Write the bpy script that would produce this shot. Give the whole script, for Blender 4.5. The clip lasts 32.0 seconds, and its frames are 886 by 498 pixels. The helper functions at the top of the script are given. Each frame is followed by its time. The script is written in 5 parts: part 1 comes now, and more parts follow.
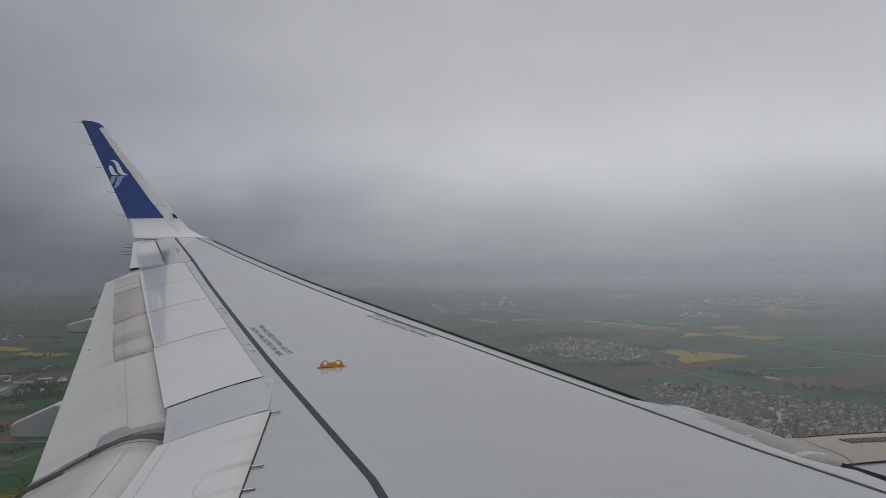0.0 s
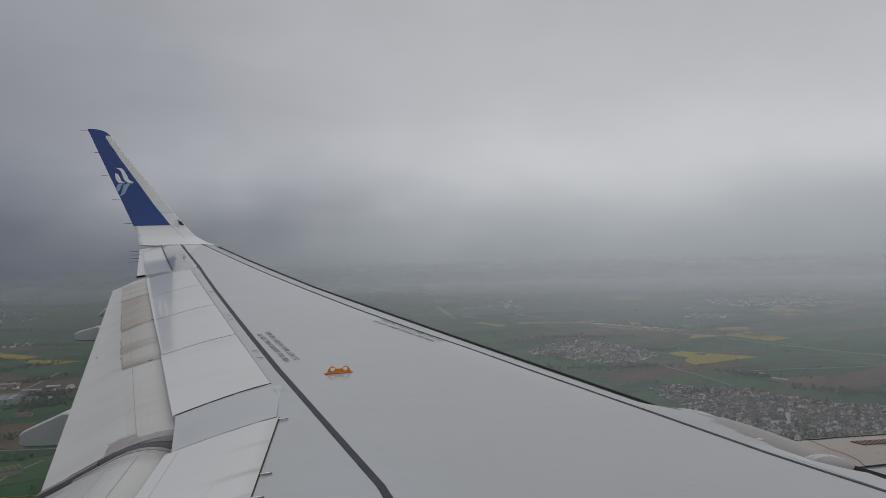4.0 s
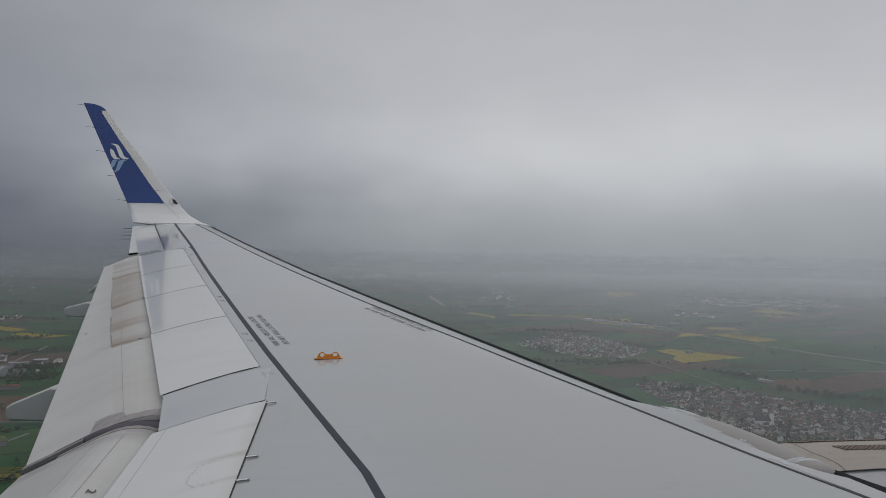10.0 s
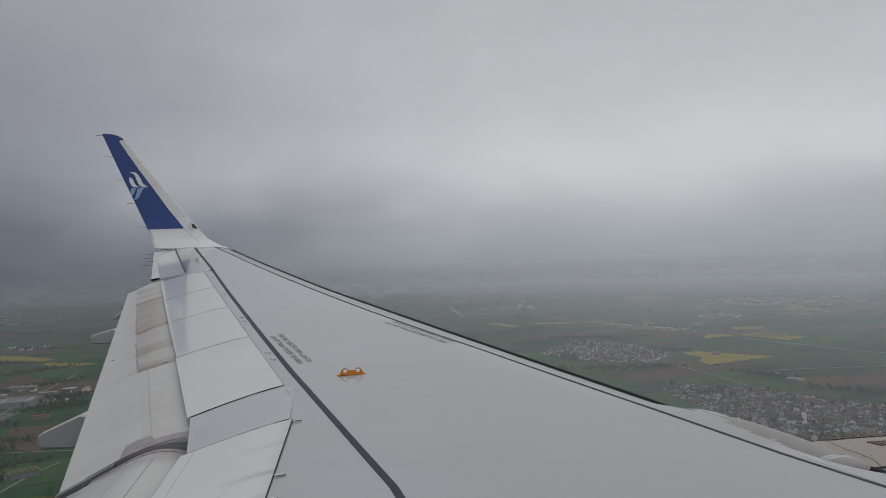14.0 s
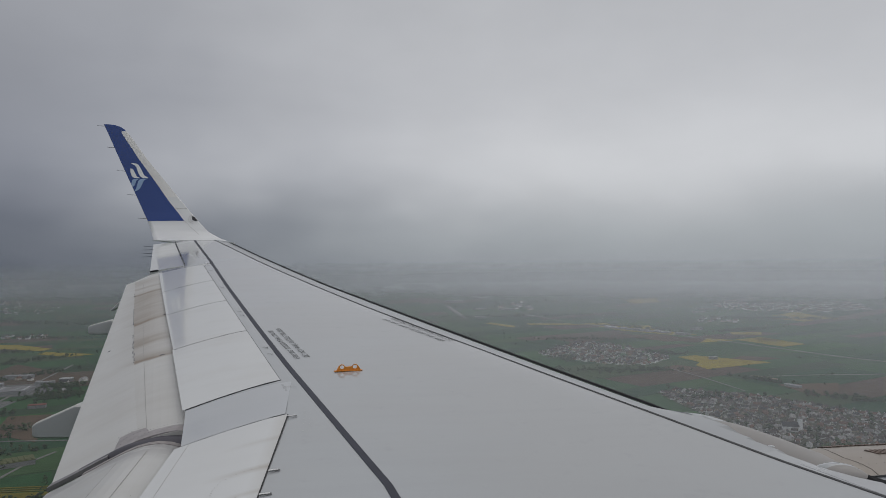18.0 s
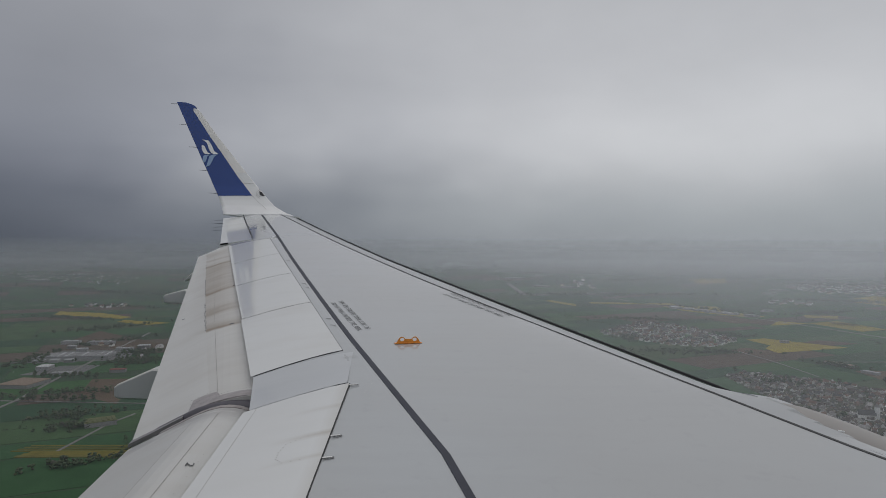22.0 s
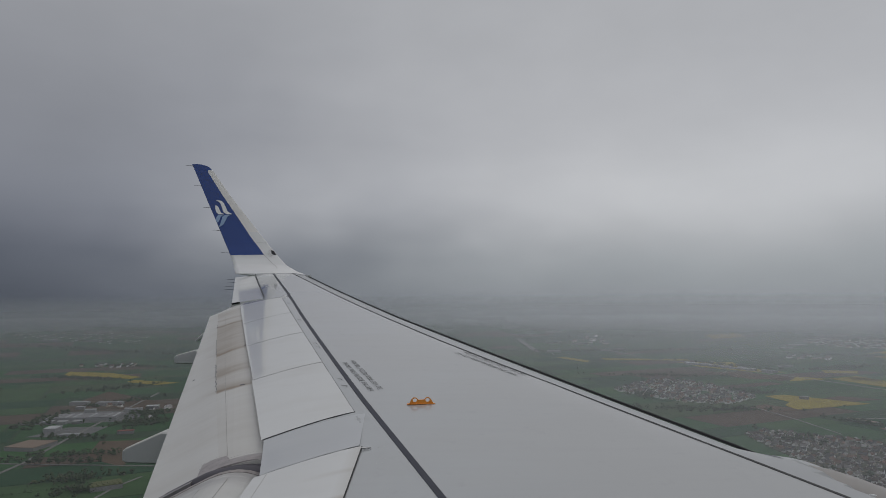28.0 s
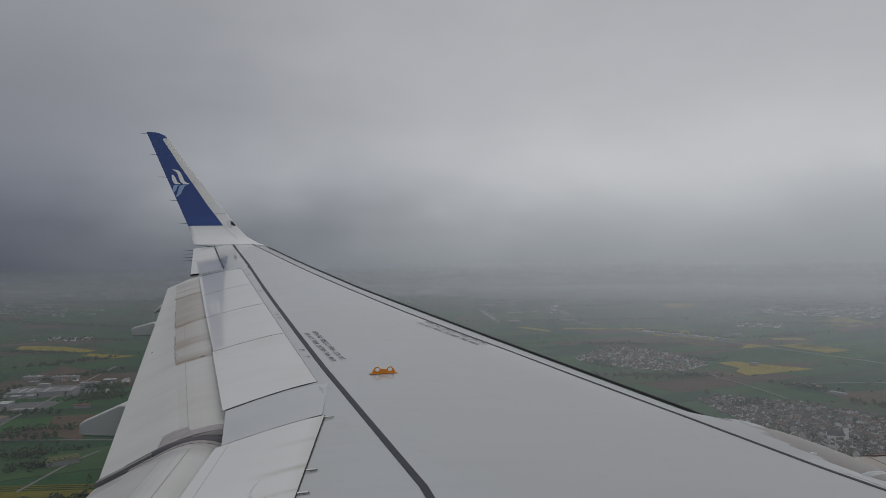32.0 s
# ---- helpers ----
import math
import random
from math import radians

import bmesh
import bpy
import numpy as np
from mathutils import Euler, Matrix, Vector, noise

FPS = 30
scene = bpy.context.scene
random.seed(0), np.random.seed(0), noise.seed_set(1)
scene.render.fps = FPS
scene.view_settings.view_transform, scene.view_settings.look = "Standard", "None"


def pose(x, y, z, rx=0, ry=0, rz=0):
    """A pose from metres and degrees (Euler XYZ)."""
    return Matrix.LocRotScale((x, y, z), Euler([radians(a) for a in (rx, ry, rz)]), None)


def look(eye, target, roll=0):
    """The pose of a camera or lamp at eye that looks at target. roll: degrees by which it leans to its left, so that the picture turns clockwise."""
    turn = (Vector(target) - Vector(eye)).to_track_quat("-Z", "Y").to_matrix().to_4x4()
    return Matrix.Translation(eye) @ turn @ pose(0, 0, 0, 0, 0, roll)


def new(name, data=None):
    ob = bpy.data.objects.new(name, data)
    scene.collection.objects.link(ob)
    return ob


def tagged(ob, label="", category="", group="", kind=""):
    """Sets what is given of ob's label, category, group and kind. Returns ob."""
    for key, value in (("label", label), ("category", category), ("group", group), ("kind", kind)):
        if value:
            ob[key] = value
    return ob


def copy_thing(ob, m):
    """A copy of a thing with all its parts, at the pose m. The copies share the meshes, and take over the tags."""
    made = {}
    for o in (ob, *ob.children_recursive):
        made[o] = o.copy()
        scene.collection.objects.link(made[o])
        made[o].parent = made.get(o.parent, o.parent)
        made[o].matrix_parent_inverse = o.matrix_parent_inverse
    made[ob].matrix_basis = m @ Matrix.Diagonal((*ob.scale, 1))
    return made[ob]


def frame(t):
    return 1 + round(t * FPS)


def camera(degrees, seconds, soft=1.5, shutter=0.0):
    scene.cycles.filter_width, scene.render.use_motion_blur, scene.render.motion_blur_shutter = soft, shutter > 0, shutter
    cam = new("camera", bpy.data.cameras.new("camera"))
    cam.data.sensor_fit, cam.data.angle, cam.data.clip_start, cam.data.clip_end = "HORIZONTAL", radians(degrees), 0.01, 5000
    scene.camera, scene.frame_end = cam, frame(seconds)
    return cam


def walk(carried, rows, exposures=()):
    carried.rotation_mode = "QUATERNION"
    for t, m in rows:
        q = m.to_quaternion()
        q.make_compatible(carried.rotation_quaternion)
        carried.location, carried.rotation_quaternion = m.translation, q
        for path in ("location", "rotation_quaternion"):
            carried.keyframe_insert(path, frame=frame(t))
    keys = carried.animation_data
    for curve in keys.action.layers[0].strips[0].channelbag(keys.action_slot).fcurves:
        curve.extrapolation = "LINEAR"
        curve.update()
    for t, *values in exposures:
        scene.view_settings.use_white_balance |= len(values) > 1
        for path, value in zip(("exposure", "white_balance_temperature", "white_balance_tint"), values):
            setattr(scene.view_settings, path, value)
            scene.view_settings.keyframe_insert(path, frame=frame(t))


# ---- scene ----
EXPOSURE = 0.0
PATH = [
    (0.0, pose(-4.3067, 1.6669, 1.5227, 91.128, 0.738, -7.917)),
    (0.5, pose(-4.3119, 1.6578, 1.5374, 91.491, 0.898, -7.331)),
    (1.0, pose(-4.3161, 1.6735, 1.5382, 90.496, 0.869, -10.340)),
    (1.5, pose(-4.3102, 1.6765, 1.5268, 90.510, 0.556, -10.201)),
    (2.0, pose(-4.3142, 1.6861, 1.5266, 90.151, 0.751, -9.847)),
    (2.5, pose(-4.3077, 1.6834, 1.5305, 90.464, 0.490, -8.684)),
    (3.0, pose(-4.3113, 1.6692, 1.5263, 91.322, 1.081, -7.733)),
    (3.5, pose(-4.3132, 1.6740, 1.5297, 91.595, 1.362, -7.552)),
    (5.5, pose(-4.3119, 1.6779, 1.5337, 90.729, 1.016, -7.082)),
    (6.0, pose(-4.3150, 1.6745, 1.5366, 90.743, 0.945, -7.175)),
    (6.5, pose(-4.3107, 1.6683, 1.5341, 90.827, 0.982, -7.219)),
    (7.0, pose(-4.3112, 1.6748, 1.5326, 90.508, 0.835, -7.618)),
    (7.5, pose(-4.3073, 1.6791, 1.5214, 91.126, 0.036, -7.086)),
    (8.0, pose(-4.3148, 1.6633, 1.5324, 91.005, -0.270, -6.855)),
    (8.5, pose(-4.3113, 1.6724, 1.5384, 90.471, -0.476, -7.392)),
    (9.0, pose(-4.3136, 1.6798, 1.5299, 90.732, -0.430, -7.496)),
    (9.5, pose(-4.3108, 1.6755, 1.5363, 90.979, -0.466, -7.423)),
    (10.0, pose(-4.3154, 1.6747, 1.5418, 90.502, -0.960, -8.030)),
    (10.5, pose(-4.3175, 1.6759, 1.5311, 90.484, -0.825, -9.245)),
    (11.0, pose(-4.3149, 1.6788, 1.5348, 89.846, 0.045, -8.992)),
    (11.5, pose(-4.3033, 1.6648, 1.5219, 89.863, 1.041, -6.373)),
    (12.0, pose(-4.3147, 1.6705, 1.5389, 89.632, 0.733, -6.228)),
    (12.5, pose(-4.3029, 1.6677, 1.5210, 92.549, 2.417, -5.026)),
    (13.0, pose(-4.3147, 1.6693, 1.5318, 92.703, 2.131, -5.812)),
    (13.5, pose(-4.3122, 1.6523, 1.5272, 92.296, 1.698, -6.293)),
    (14.0, pose(-4.3105, 1.6627, 1.5359, 91.568, 1.725, -6.412)),
    (14.5, pose(-4.3162, 1.6737, 1.5316, 91.578, 1.140, -6.717)),
    (16.5, pose(-4.3088, 1.6680, 1.5273, 91.789, 0.832, -7.045)),
    (17.0, pose(-4.3134, 1.6631, 1.5267, 91.711, 0.157, -7.191)),
    (17.5, pose(-4.3142, 1.6627, 1.5412, 90.808, 0.104, -6.337)),
    (18.0, pose(-4.3089, 1.6858, 1.5327, 91.434, 0.424, -6.452)),
    (18.5, pose(-4.3115, 1.6711, 1.5349, 92.772, 0.587, -5.107)),
    (19.0, pose(-4.3200, 1.6737, 1.5325, 92.425, -0.401, -5.409)),
    (19.5, pose(-4.3042, 1.6783, 1.5158, 91.049, -1.387, -6.923)),
    (20.0, pose(-4.3025, 1.6633, 1.5191, 90.188, 1.373, -2.131)),
    (20.5, pose(-4.3039, 1.6670, 1.5241, 89.364, -0.364, -1.216)),
    (21.0, pose(-4.2946, 1.6607, 1.5145, 89.561, -0.198, -1.000)),
    (21.5, pose(-4.2950, 1.6632, 1.5161, 89.363, -0.445, -0.598)),
    (22.0, pose(-4.3028, 1.6618, 1.5215, 89.390, -0.238, -1.146)),
    (22.5, pose(-4.3084, 1.6644, 1.5259, 89.291, 0.841, -1.039)),
    (23.0, pose(-4.2978, 1.6608, 1.5170, 89.648, 0.624, -0.871)),
    (23.5, pose(-4.3002, 1.6600, 1.5189, 89.879, 0.520, -0.818)),
    (24.0, pose(-4.3096, 1.6649, 1.5236, 89.519, 0.347, 0.487)),
    (24.5, pose(-4.3101, 1.6693, 1.5294, 90.509, -1.898, -0.997)),
    (26.5, pose(-4.3197, 1.6686, 1.5372, 92.769, -0.739, -2.105)),
    (27.0, pose(-4.3160, 1.6673, 1.5334, 93.075, -0.426, -1.993)),
    (27.5, pose(-4.3135, 1.6664, 1.5305, 95.239, -0.323, 1.236)),
    (28.0, pose(-4.3179, 1.6685, 1.5367, 94.334, 0.268, -0.234)),
    (28.5, pose(-4.3250, 1.6702, 1.5411, 93.380, -0.052, -2.920)),
    (29.0, pose(-4.3165, 1.6586, 1.5327, 93.483, -0.557, -2.290)),
    (29.5, pose(-4.3152, 1.6580, 1.5310, 93.451, 0.134, -1.689)),
    (30.0, pose(-4.3116, 1.6666, 1.5263, 92.762, -0.203, -2.127)),
    (30.5, pose(-4.3159, 1.6674, 1.5307, 92.867, 0.153, -1.346)),
    (31.0, pose(-4.3158, 1.6667, 1.5300, 92.354, 0.288, -2.727)),
    (31.5, pose(-4.3196, 1.6632, 1.5298, 92.160, 0.383, -3.597)),
    (32.0, pose(-4.3156, 1.6563, 1.5295, 91.799, 0.426, -3.502)),
]
cam = camera(68.16, 32.0, soft=0.75)
walk(cam, PATH, [(0.0, EXPOSURE - 0.04), (10.0, EXPOSURE - 0.03), (18.0, EXPOSURE + 0.05), (21.5, EXPOSURE), (24.0, EXPOSURE + 0.12), (26.5, EXPOSURE - 0.10), (32.0, EXPOSURE - 0.15)])

# ---- light: an overcast sky, brightest ahead of the aircraft, dark rain cloud behind it ----
world = bpy.data.worlds.new("overcast_sky")
scene.world = world
world.use_nodes = True
wn, wl = world.node_tree.nodes, world.node_tree.links
wn.clear()


def wnode(kind, operation="", use_clamp=False, data_type="", blend_type=""):
    n = wn.new(kind)
    if operation:
        n.operation, n.use_clamp = operation, use_clamp
    if data_type:
        n.data_type = data_type
    if blend_type:
        n.blend_type = blend_type
    return n


def wmath(op, a, b=None, c=None, clamp=False):
    n = wnode("ShaderNodeMath", operation=op, use_clamp=clamp)
    for i, v in enumerate((a, b, c)):
        if v is None:
            continue
        if isinstance(v, (int, float)):
            n.inputs[i].default_value = v
        else:
            wl.new(v, n.inputs[i])
    return n.outputs[0]


def wramp(fac, stops):
    n = wnode("ShaderNodeValToRGB")
    e = n.color_ramp.elements
    while len(e) < len(stops):
        e.new(0.5)
    for el, (p, c) in zip(e, stops):
        el.position, el.color = p, (*c, 1)
    n.color_ramp.interpolation = "B_SPLINE"
    wl.new(fac, n.inputs[0])
    return n.outputs[0]


SUN_ELEVATION, SUN_AZIMUTH = 66, 70
coords = wnode("ShaderNodeTexCoord")
split = wnode("ShaderNodeSeparateXYZ")
wl.new(coords.outputs["Generated"], split.inputs[0])
dx, dy, dz = split.outputs
nishita = wnode("ShaderNodeTexSky")
nishita.sky_type, nishita.sun_disc = "NISHITA", False
nishita.sun_elevation, nishita.sun_rotation = radians(SUN_ELEVATION), radians(SUN_AZIMUTH)
stretch = wnode("ShaderNodeMapping")
stretch.inputs["Scale"].default_value = (1.0, 1.0, 2.0)
wl.new(coords.outputs["Generated"], stretch.inputs[0])
soft = wnode("ShaderNodeTexNoise")
soft.inputs["Scale"].default_value, soft.inputs["Detail"].default_value = 2.6, 3.0
soft.inputs["Roughness"].default_value = 0.5
wl.new(stretch.outputs[0], soft.inputs["Vector"])
wisp = wnode("ShaderNodeTexNoise")
wisp.inputs["Scale"].default_value, wisp.inputs["Detail"].default_value = 7.0, 5.0
wl.new(stretch.outputs[0], wisp.inputs["Vector"])
# height above the horizon, bent a little by the cloud shapes
lift = wmath("ADD", dz, wmath("MULTIPLY", wmath("SUBTRACT", soft.outputs[0], 0.5), 0.08))
level = wramp(wmath("MULTIPLY_ADD", lift, 0.5, 0.5, True), [
    (0.0, (0.10, 0.11, 0.11)), (0.450, (0.10, 0.11, 0.116)), (0.466, (0.235, 0.256, 0.272)), (0.482, (0.285, 0.308, 0.330)), (0.494, (0.292, 0.316, 0.341)), (0.513, (0.325, 0.350, 0.376)), (0.531, (0.382, 0.405, 0.430)), (0.549, (0.475, 0.490, 0.513)), (0.574, (0.615, 0.627, 0.650)),
    (0.612, (0.515, 0.525, 0.55)), (0.68, (0.455, 0.465, 0.49)), (0.78, (0.45, 0.46, 0.48)), (1.0, (0.46, 0.468, 0.485))])
# darker towards the tail
side = wmath("DIVIDE", dx, wmath("ADD", wmath("SQRT", wmath("ADD", wmath("MULTIPLY", dx, dx), wmath("MULTIPLY", dy, dy))), 0.05))
side = wmath("ADD", side, wmath("MULTIPLY", wmath("SUBTRACT", soft.outputs[0], 0.5), 0.5))
fade = wramp(wmath("MULTIPLY_ADD", side, 0.5, 0.5, True), [
    (0.0, (0.245, 0.262, 0.315)), (0.24, (0.262, 0.28, 0.335)), (0.34, (0.38, 0.398, 0.455)), (0.43, (0.68, 0.688, 0.715)), (0.53, (0.90, 0.902, 0.912)), (0.65, (1.03, 1.025, 1.02)), (1.0, (1.03, 1.03, 1.03))])
# less contrast overhead
tone = wnode("ShaderNodeMix", data_type="RGBA")
wl.new(wmath("MULTIPLY", wmath("SUBTRACT", dz, 0.07), 1.95, None, True), tone.inputs[0])
wl.new(fade, tone.inputs[6])
tone.inputs[7].default_value = (1, 1, 1, 1)
body = wnode("ShaderNodeMix", data_type="RGBA", blend_type="MULTIPLY")
body.inputs[0].default_value = 1.0
wl.new(level, body.inputs[6])
wl.new(tone.outputs[2], body.inputs[7])
puff = wnode("ShaderNodeMix", data_type="RGBA", blend_type="MULTIPLY")
puff.inputs[0].default_value = 1.0
wl.new(body.outputs[2], puff.inputs[6])
wl.new(wmath("MULTIPLY_ADD", wisp.outputs[0], 0.13, 0.935), puff.inputs[7])
sky_strength = wnode("ShaderNodeBackground")
sky_strength.inputs[1].default_value = 0.05
wl.new(nishita.outputs[0], sky_strength.inputs[0])
cloud_strength = wnode("ShaderNodeBackground")
cloud_strength.inputs[1].default_value = 1.0
wl.new(puff.outputs[2], cloud_strength.inputs[0])
cover = wnode("ShaderNodeMixShader")
cover.inputs[0].default_value = 0.97
wl.new(sky_strength.outputs[0], cover.inputs[1])
wl.new(cloud_strength.outputs[0], cover.inputs[2])
wo = wnode("ShaderNodeOutputWorld")
wl.new(cover.outputs[0], wo.inputs[0])

sun = new("sun", bpy.data.lights.new("sun", "SUN"))
sun.data.energy, sun.data.angle, sun.data.color = 0.5, radians(60), (1.0, 0.97, 0.93)
sun.matrix_world = look((0, 0, 100), (-100 * math.cos(radians(SUN_ELEVATION)) * math.sin(radians(SUN_AZIMUTH)),
                                      -100 * math.cos(radians(SUN_ELEVATION)) * math.cos(radians(SUN_AZIMUTH)),
                                      100 - 100 * math.sin(radians(SUN_ELEVATION))))


# ---- materials ----
class Mat:
    """A small builder for node materials."""

    def __init__(self, name):
        self.mat = bpy.data.materials.new(name)
        self.mat.use_nodes = True
        self.n, self.l = self.mat.node_tree.nodes, self.mat.node_tree.links
        self.bsdf = self.n["Principled BSDF"]
        self.out = self.n["Material Output"]

    def node(self, kind, operation="", use_clamp=False, data_type="", blend_type=""):
        n = self.n.new(kind)
        if operation:
            n.operation, n.use_clamp = operation, use_clamp
        if data_type:
            n.data_type = data_type
        if blend_type:
            n.blend_type = blend_type
        return n

    def put(self, socket, v):
        if isinstance(v, (int, float)):
            socket.default_value = v
        elif isinstance(v, tuple):
            socket.default_value = (*v, 1.0) if len(v) == 3 and len(socket.default_value) == 4 else v
        else:
            self.l.new(v, socket)

    def math(self, op, a, b=0.0, c=0.0, clamp=False):
        n = self.node("ShaderNodeMath", operation=op, use_clamp=clamp)
        for s, v in zip(n.inputs, (a, b, c)):
            self.put(s, v)
        return n.outputs[0]

    def where(self, scale=(1, 1, 1)):
        c = self.node("ShaderNodeTexCoord")
        m = self.node("ShaderNodeMapping")
        m.inputs["Scale"].default_value = scale
        self.l.new(c.outputs["Object"], m.inputs[0])
        return m.outputs[0]

    def noise(self, scale, detail=4.0, vector=None, rough=0.55):
        n = self.node("ShaderNodeTexNoise")
        n.inputs["Scale"].default_value, n.inputs["Detail"].default_value, n.inputs["Roughness"].default_value = scale, detail, rough
        self.l.new(vector if vector is not None else self.where(), n.inputs["Vector"])
        return n.outputs[0]

    def ramp(self, fac, *stops, mode="LINEAR"):
        n = self.node("ShaderNodeValToRGB")
        e = n.color_ramp.elements
        while len(e) < len(stops):
            e.new(0.5)
        for el, (p, c) in zip(e, stops):
            el.position, el.color = p, (*c, 1)
        n.color_ramp.interpolation = mode
        self.l.new(fac, n.inputs[0])
        return n.outputs[0]

    def mix(self, fac, a, b, blend="MIX"):
        n = self.node("ShaderNodeMix", data_type="RGBA", blend_type=blend)
        self.put(n.inputs[0], fac)
        self.put(n.inputs[6], a)
        self.put(n.inputs[7], b)
        return n.outputs[2]

    def chance(self):
        return self.node("ShaderNodeObjectInfo").outputs["Random"]

    def island(self):
        return self.node("ShaderNodeNewGeometry").outputs["Random Per Island"]

    def done(self, color, rough=0.5, metal=0.0, bump=None, strength=0.2, distance=0.01, spec=0.5):
        self.put(self.bsdf.inputs["Base Color"], color)
        self.put(self.bsdf.inputs["Roughness"], rough)
        self.put(self.bsdf.inputs["Metallic"], metal)
        self.put(self.bsdf.inputs["Specular IOR Level"], spec)
        if bump is not None:
            b = self.node("ShaderNodeBump")
            b.inputs["Strength"].default_value, b.inputs["Distance"].default_value = strength, distance
            self.l.new(bump, b.inputs["Height"])
            self.l.new(b.outputs[0], self.bsdf.inputs["Normal"])
        return self.mat


def paint(name, color, rough=0.2, dirt=0.06, streak=0.10, spec=0.6, stain=0.0, coat=0.0, mottle=0.0):
    """Aircraft paint: faint stains along the airflow and a waviness of the skin."""
    m = Mat(name)
    dark = tuple(c * 0.72 for c in color)
    fine = m.noise(3.0, 6.0, m.where((0.35, 2.2, 1.0)))
    wide = m.noise(0.55, 4.0)
    c = m.mix(m.math("MULTIPLY", m.ramp(fine, (0.45, (0, 0, 0)), (0.8, (1, 1, 1))), streak), color, dark)
    c = m.mix(m.math("MULTIPLY", m.ramp(wide, (0.4, (0, 0, 0)), (0.75, (1, 1, 1))), dirt * 2), c, tuple(v * w for v, w in zip(color, (0.86, 0.84, 0.80))))
    if stain:
        smear = m.noise(1.7, 5.0, m.where((0.55, 1.5, 1.0)))
        c = m.mix(m.math("MULTIPLY", m.ramp(smear, (0.52, (0, 0, 0)), (0.80, (1, 1, 1))), stain), c, (0.40, 0.34, 0.27))
    if mottle:
        cloud = m.ramp(m.noise(0.42, 3.0), (0.36, (0, 0, 0)), (0.64, (1, 1, 1)), mode="EASE")
        c = m.mix(m.math("MULTIPLY", cloud, mottle), c, tuple(v * w for v, w in zip(color, (0.95, 0.90, 0.84))))
        speck = m.ramp(m.noise(9.0, 5.0), (0.60, (0, 0, 0)), (0.76, (1, 1, 1)))
        c = m.mix(m.math("MULTIPLY", speck, mottle * 0.5), c, tuple(v * 0.72 for v in color))
    if coat:
        m.bsdf.inputs["Coat Weight"].default_value, m.bsdf.inputs["Coat Roughness"].default_value = coat, 0.06
    r = m.math("MULTIPLY_ADD", fine, 0.06, rough - 0.03)
    return m.done(c, r, bump=m.noise(1.1, 3.0), strength=0.09, distance=0.02, spec=spec)


def plain(name, color, rough=0.5, metal=0.0, vary=0.25, scale=6.0):
    m = Mat(name)
    n = m.noise(scale, 5.0)
    return m.done(m.mix(n, tuple(c * (1 - vary) for c in color), tuple(min(1, c * (1 + vary)) for c in color)), rough, metal,
                  bump=m.noise(scale * 8, 3.0), strength=0.08, distance=0.004)


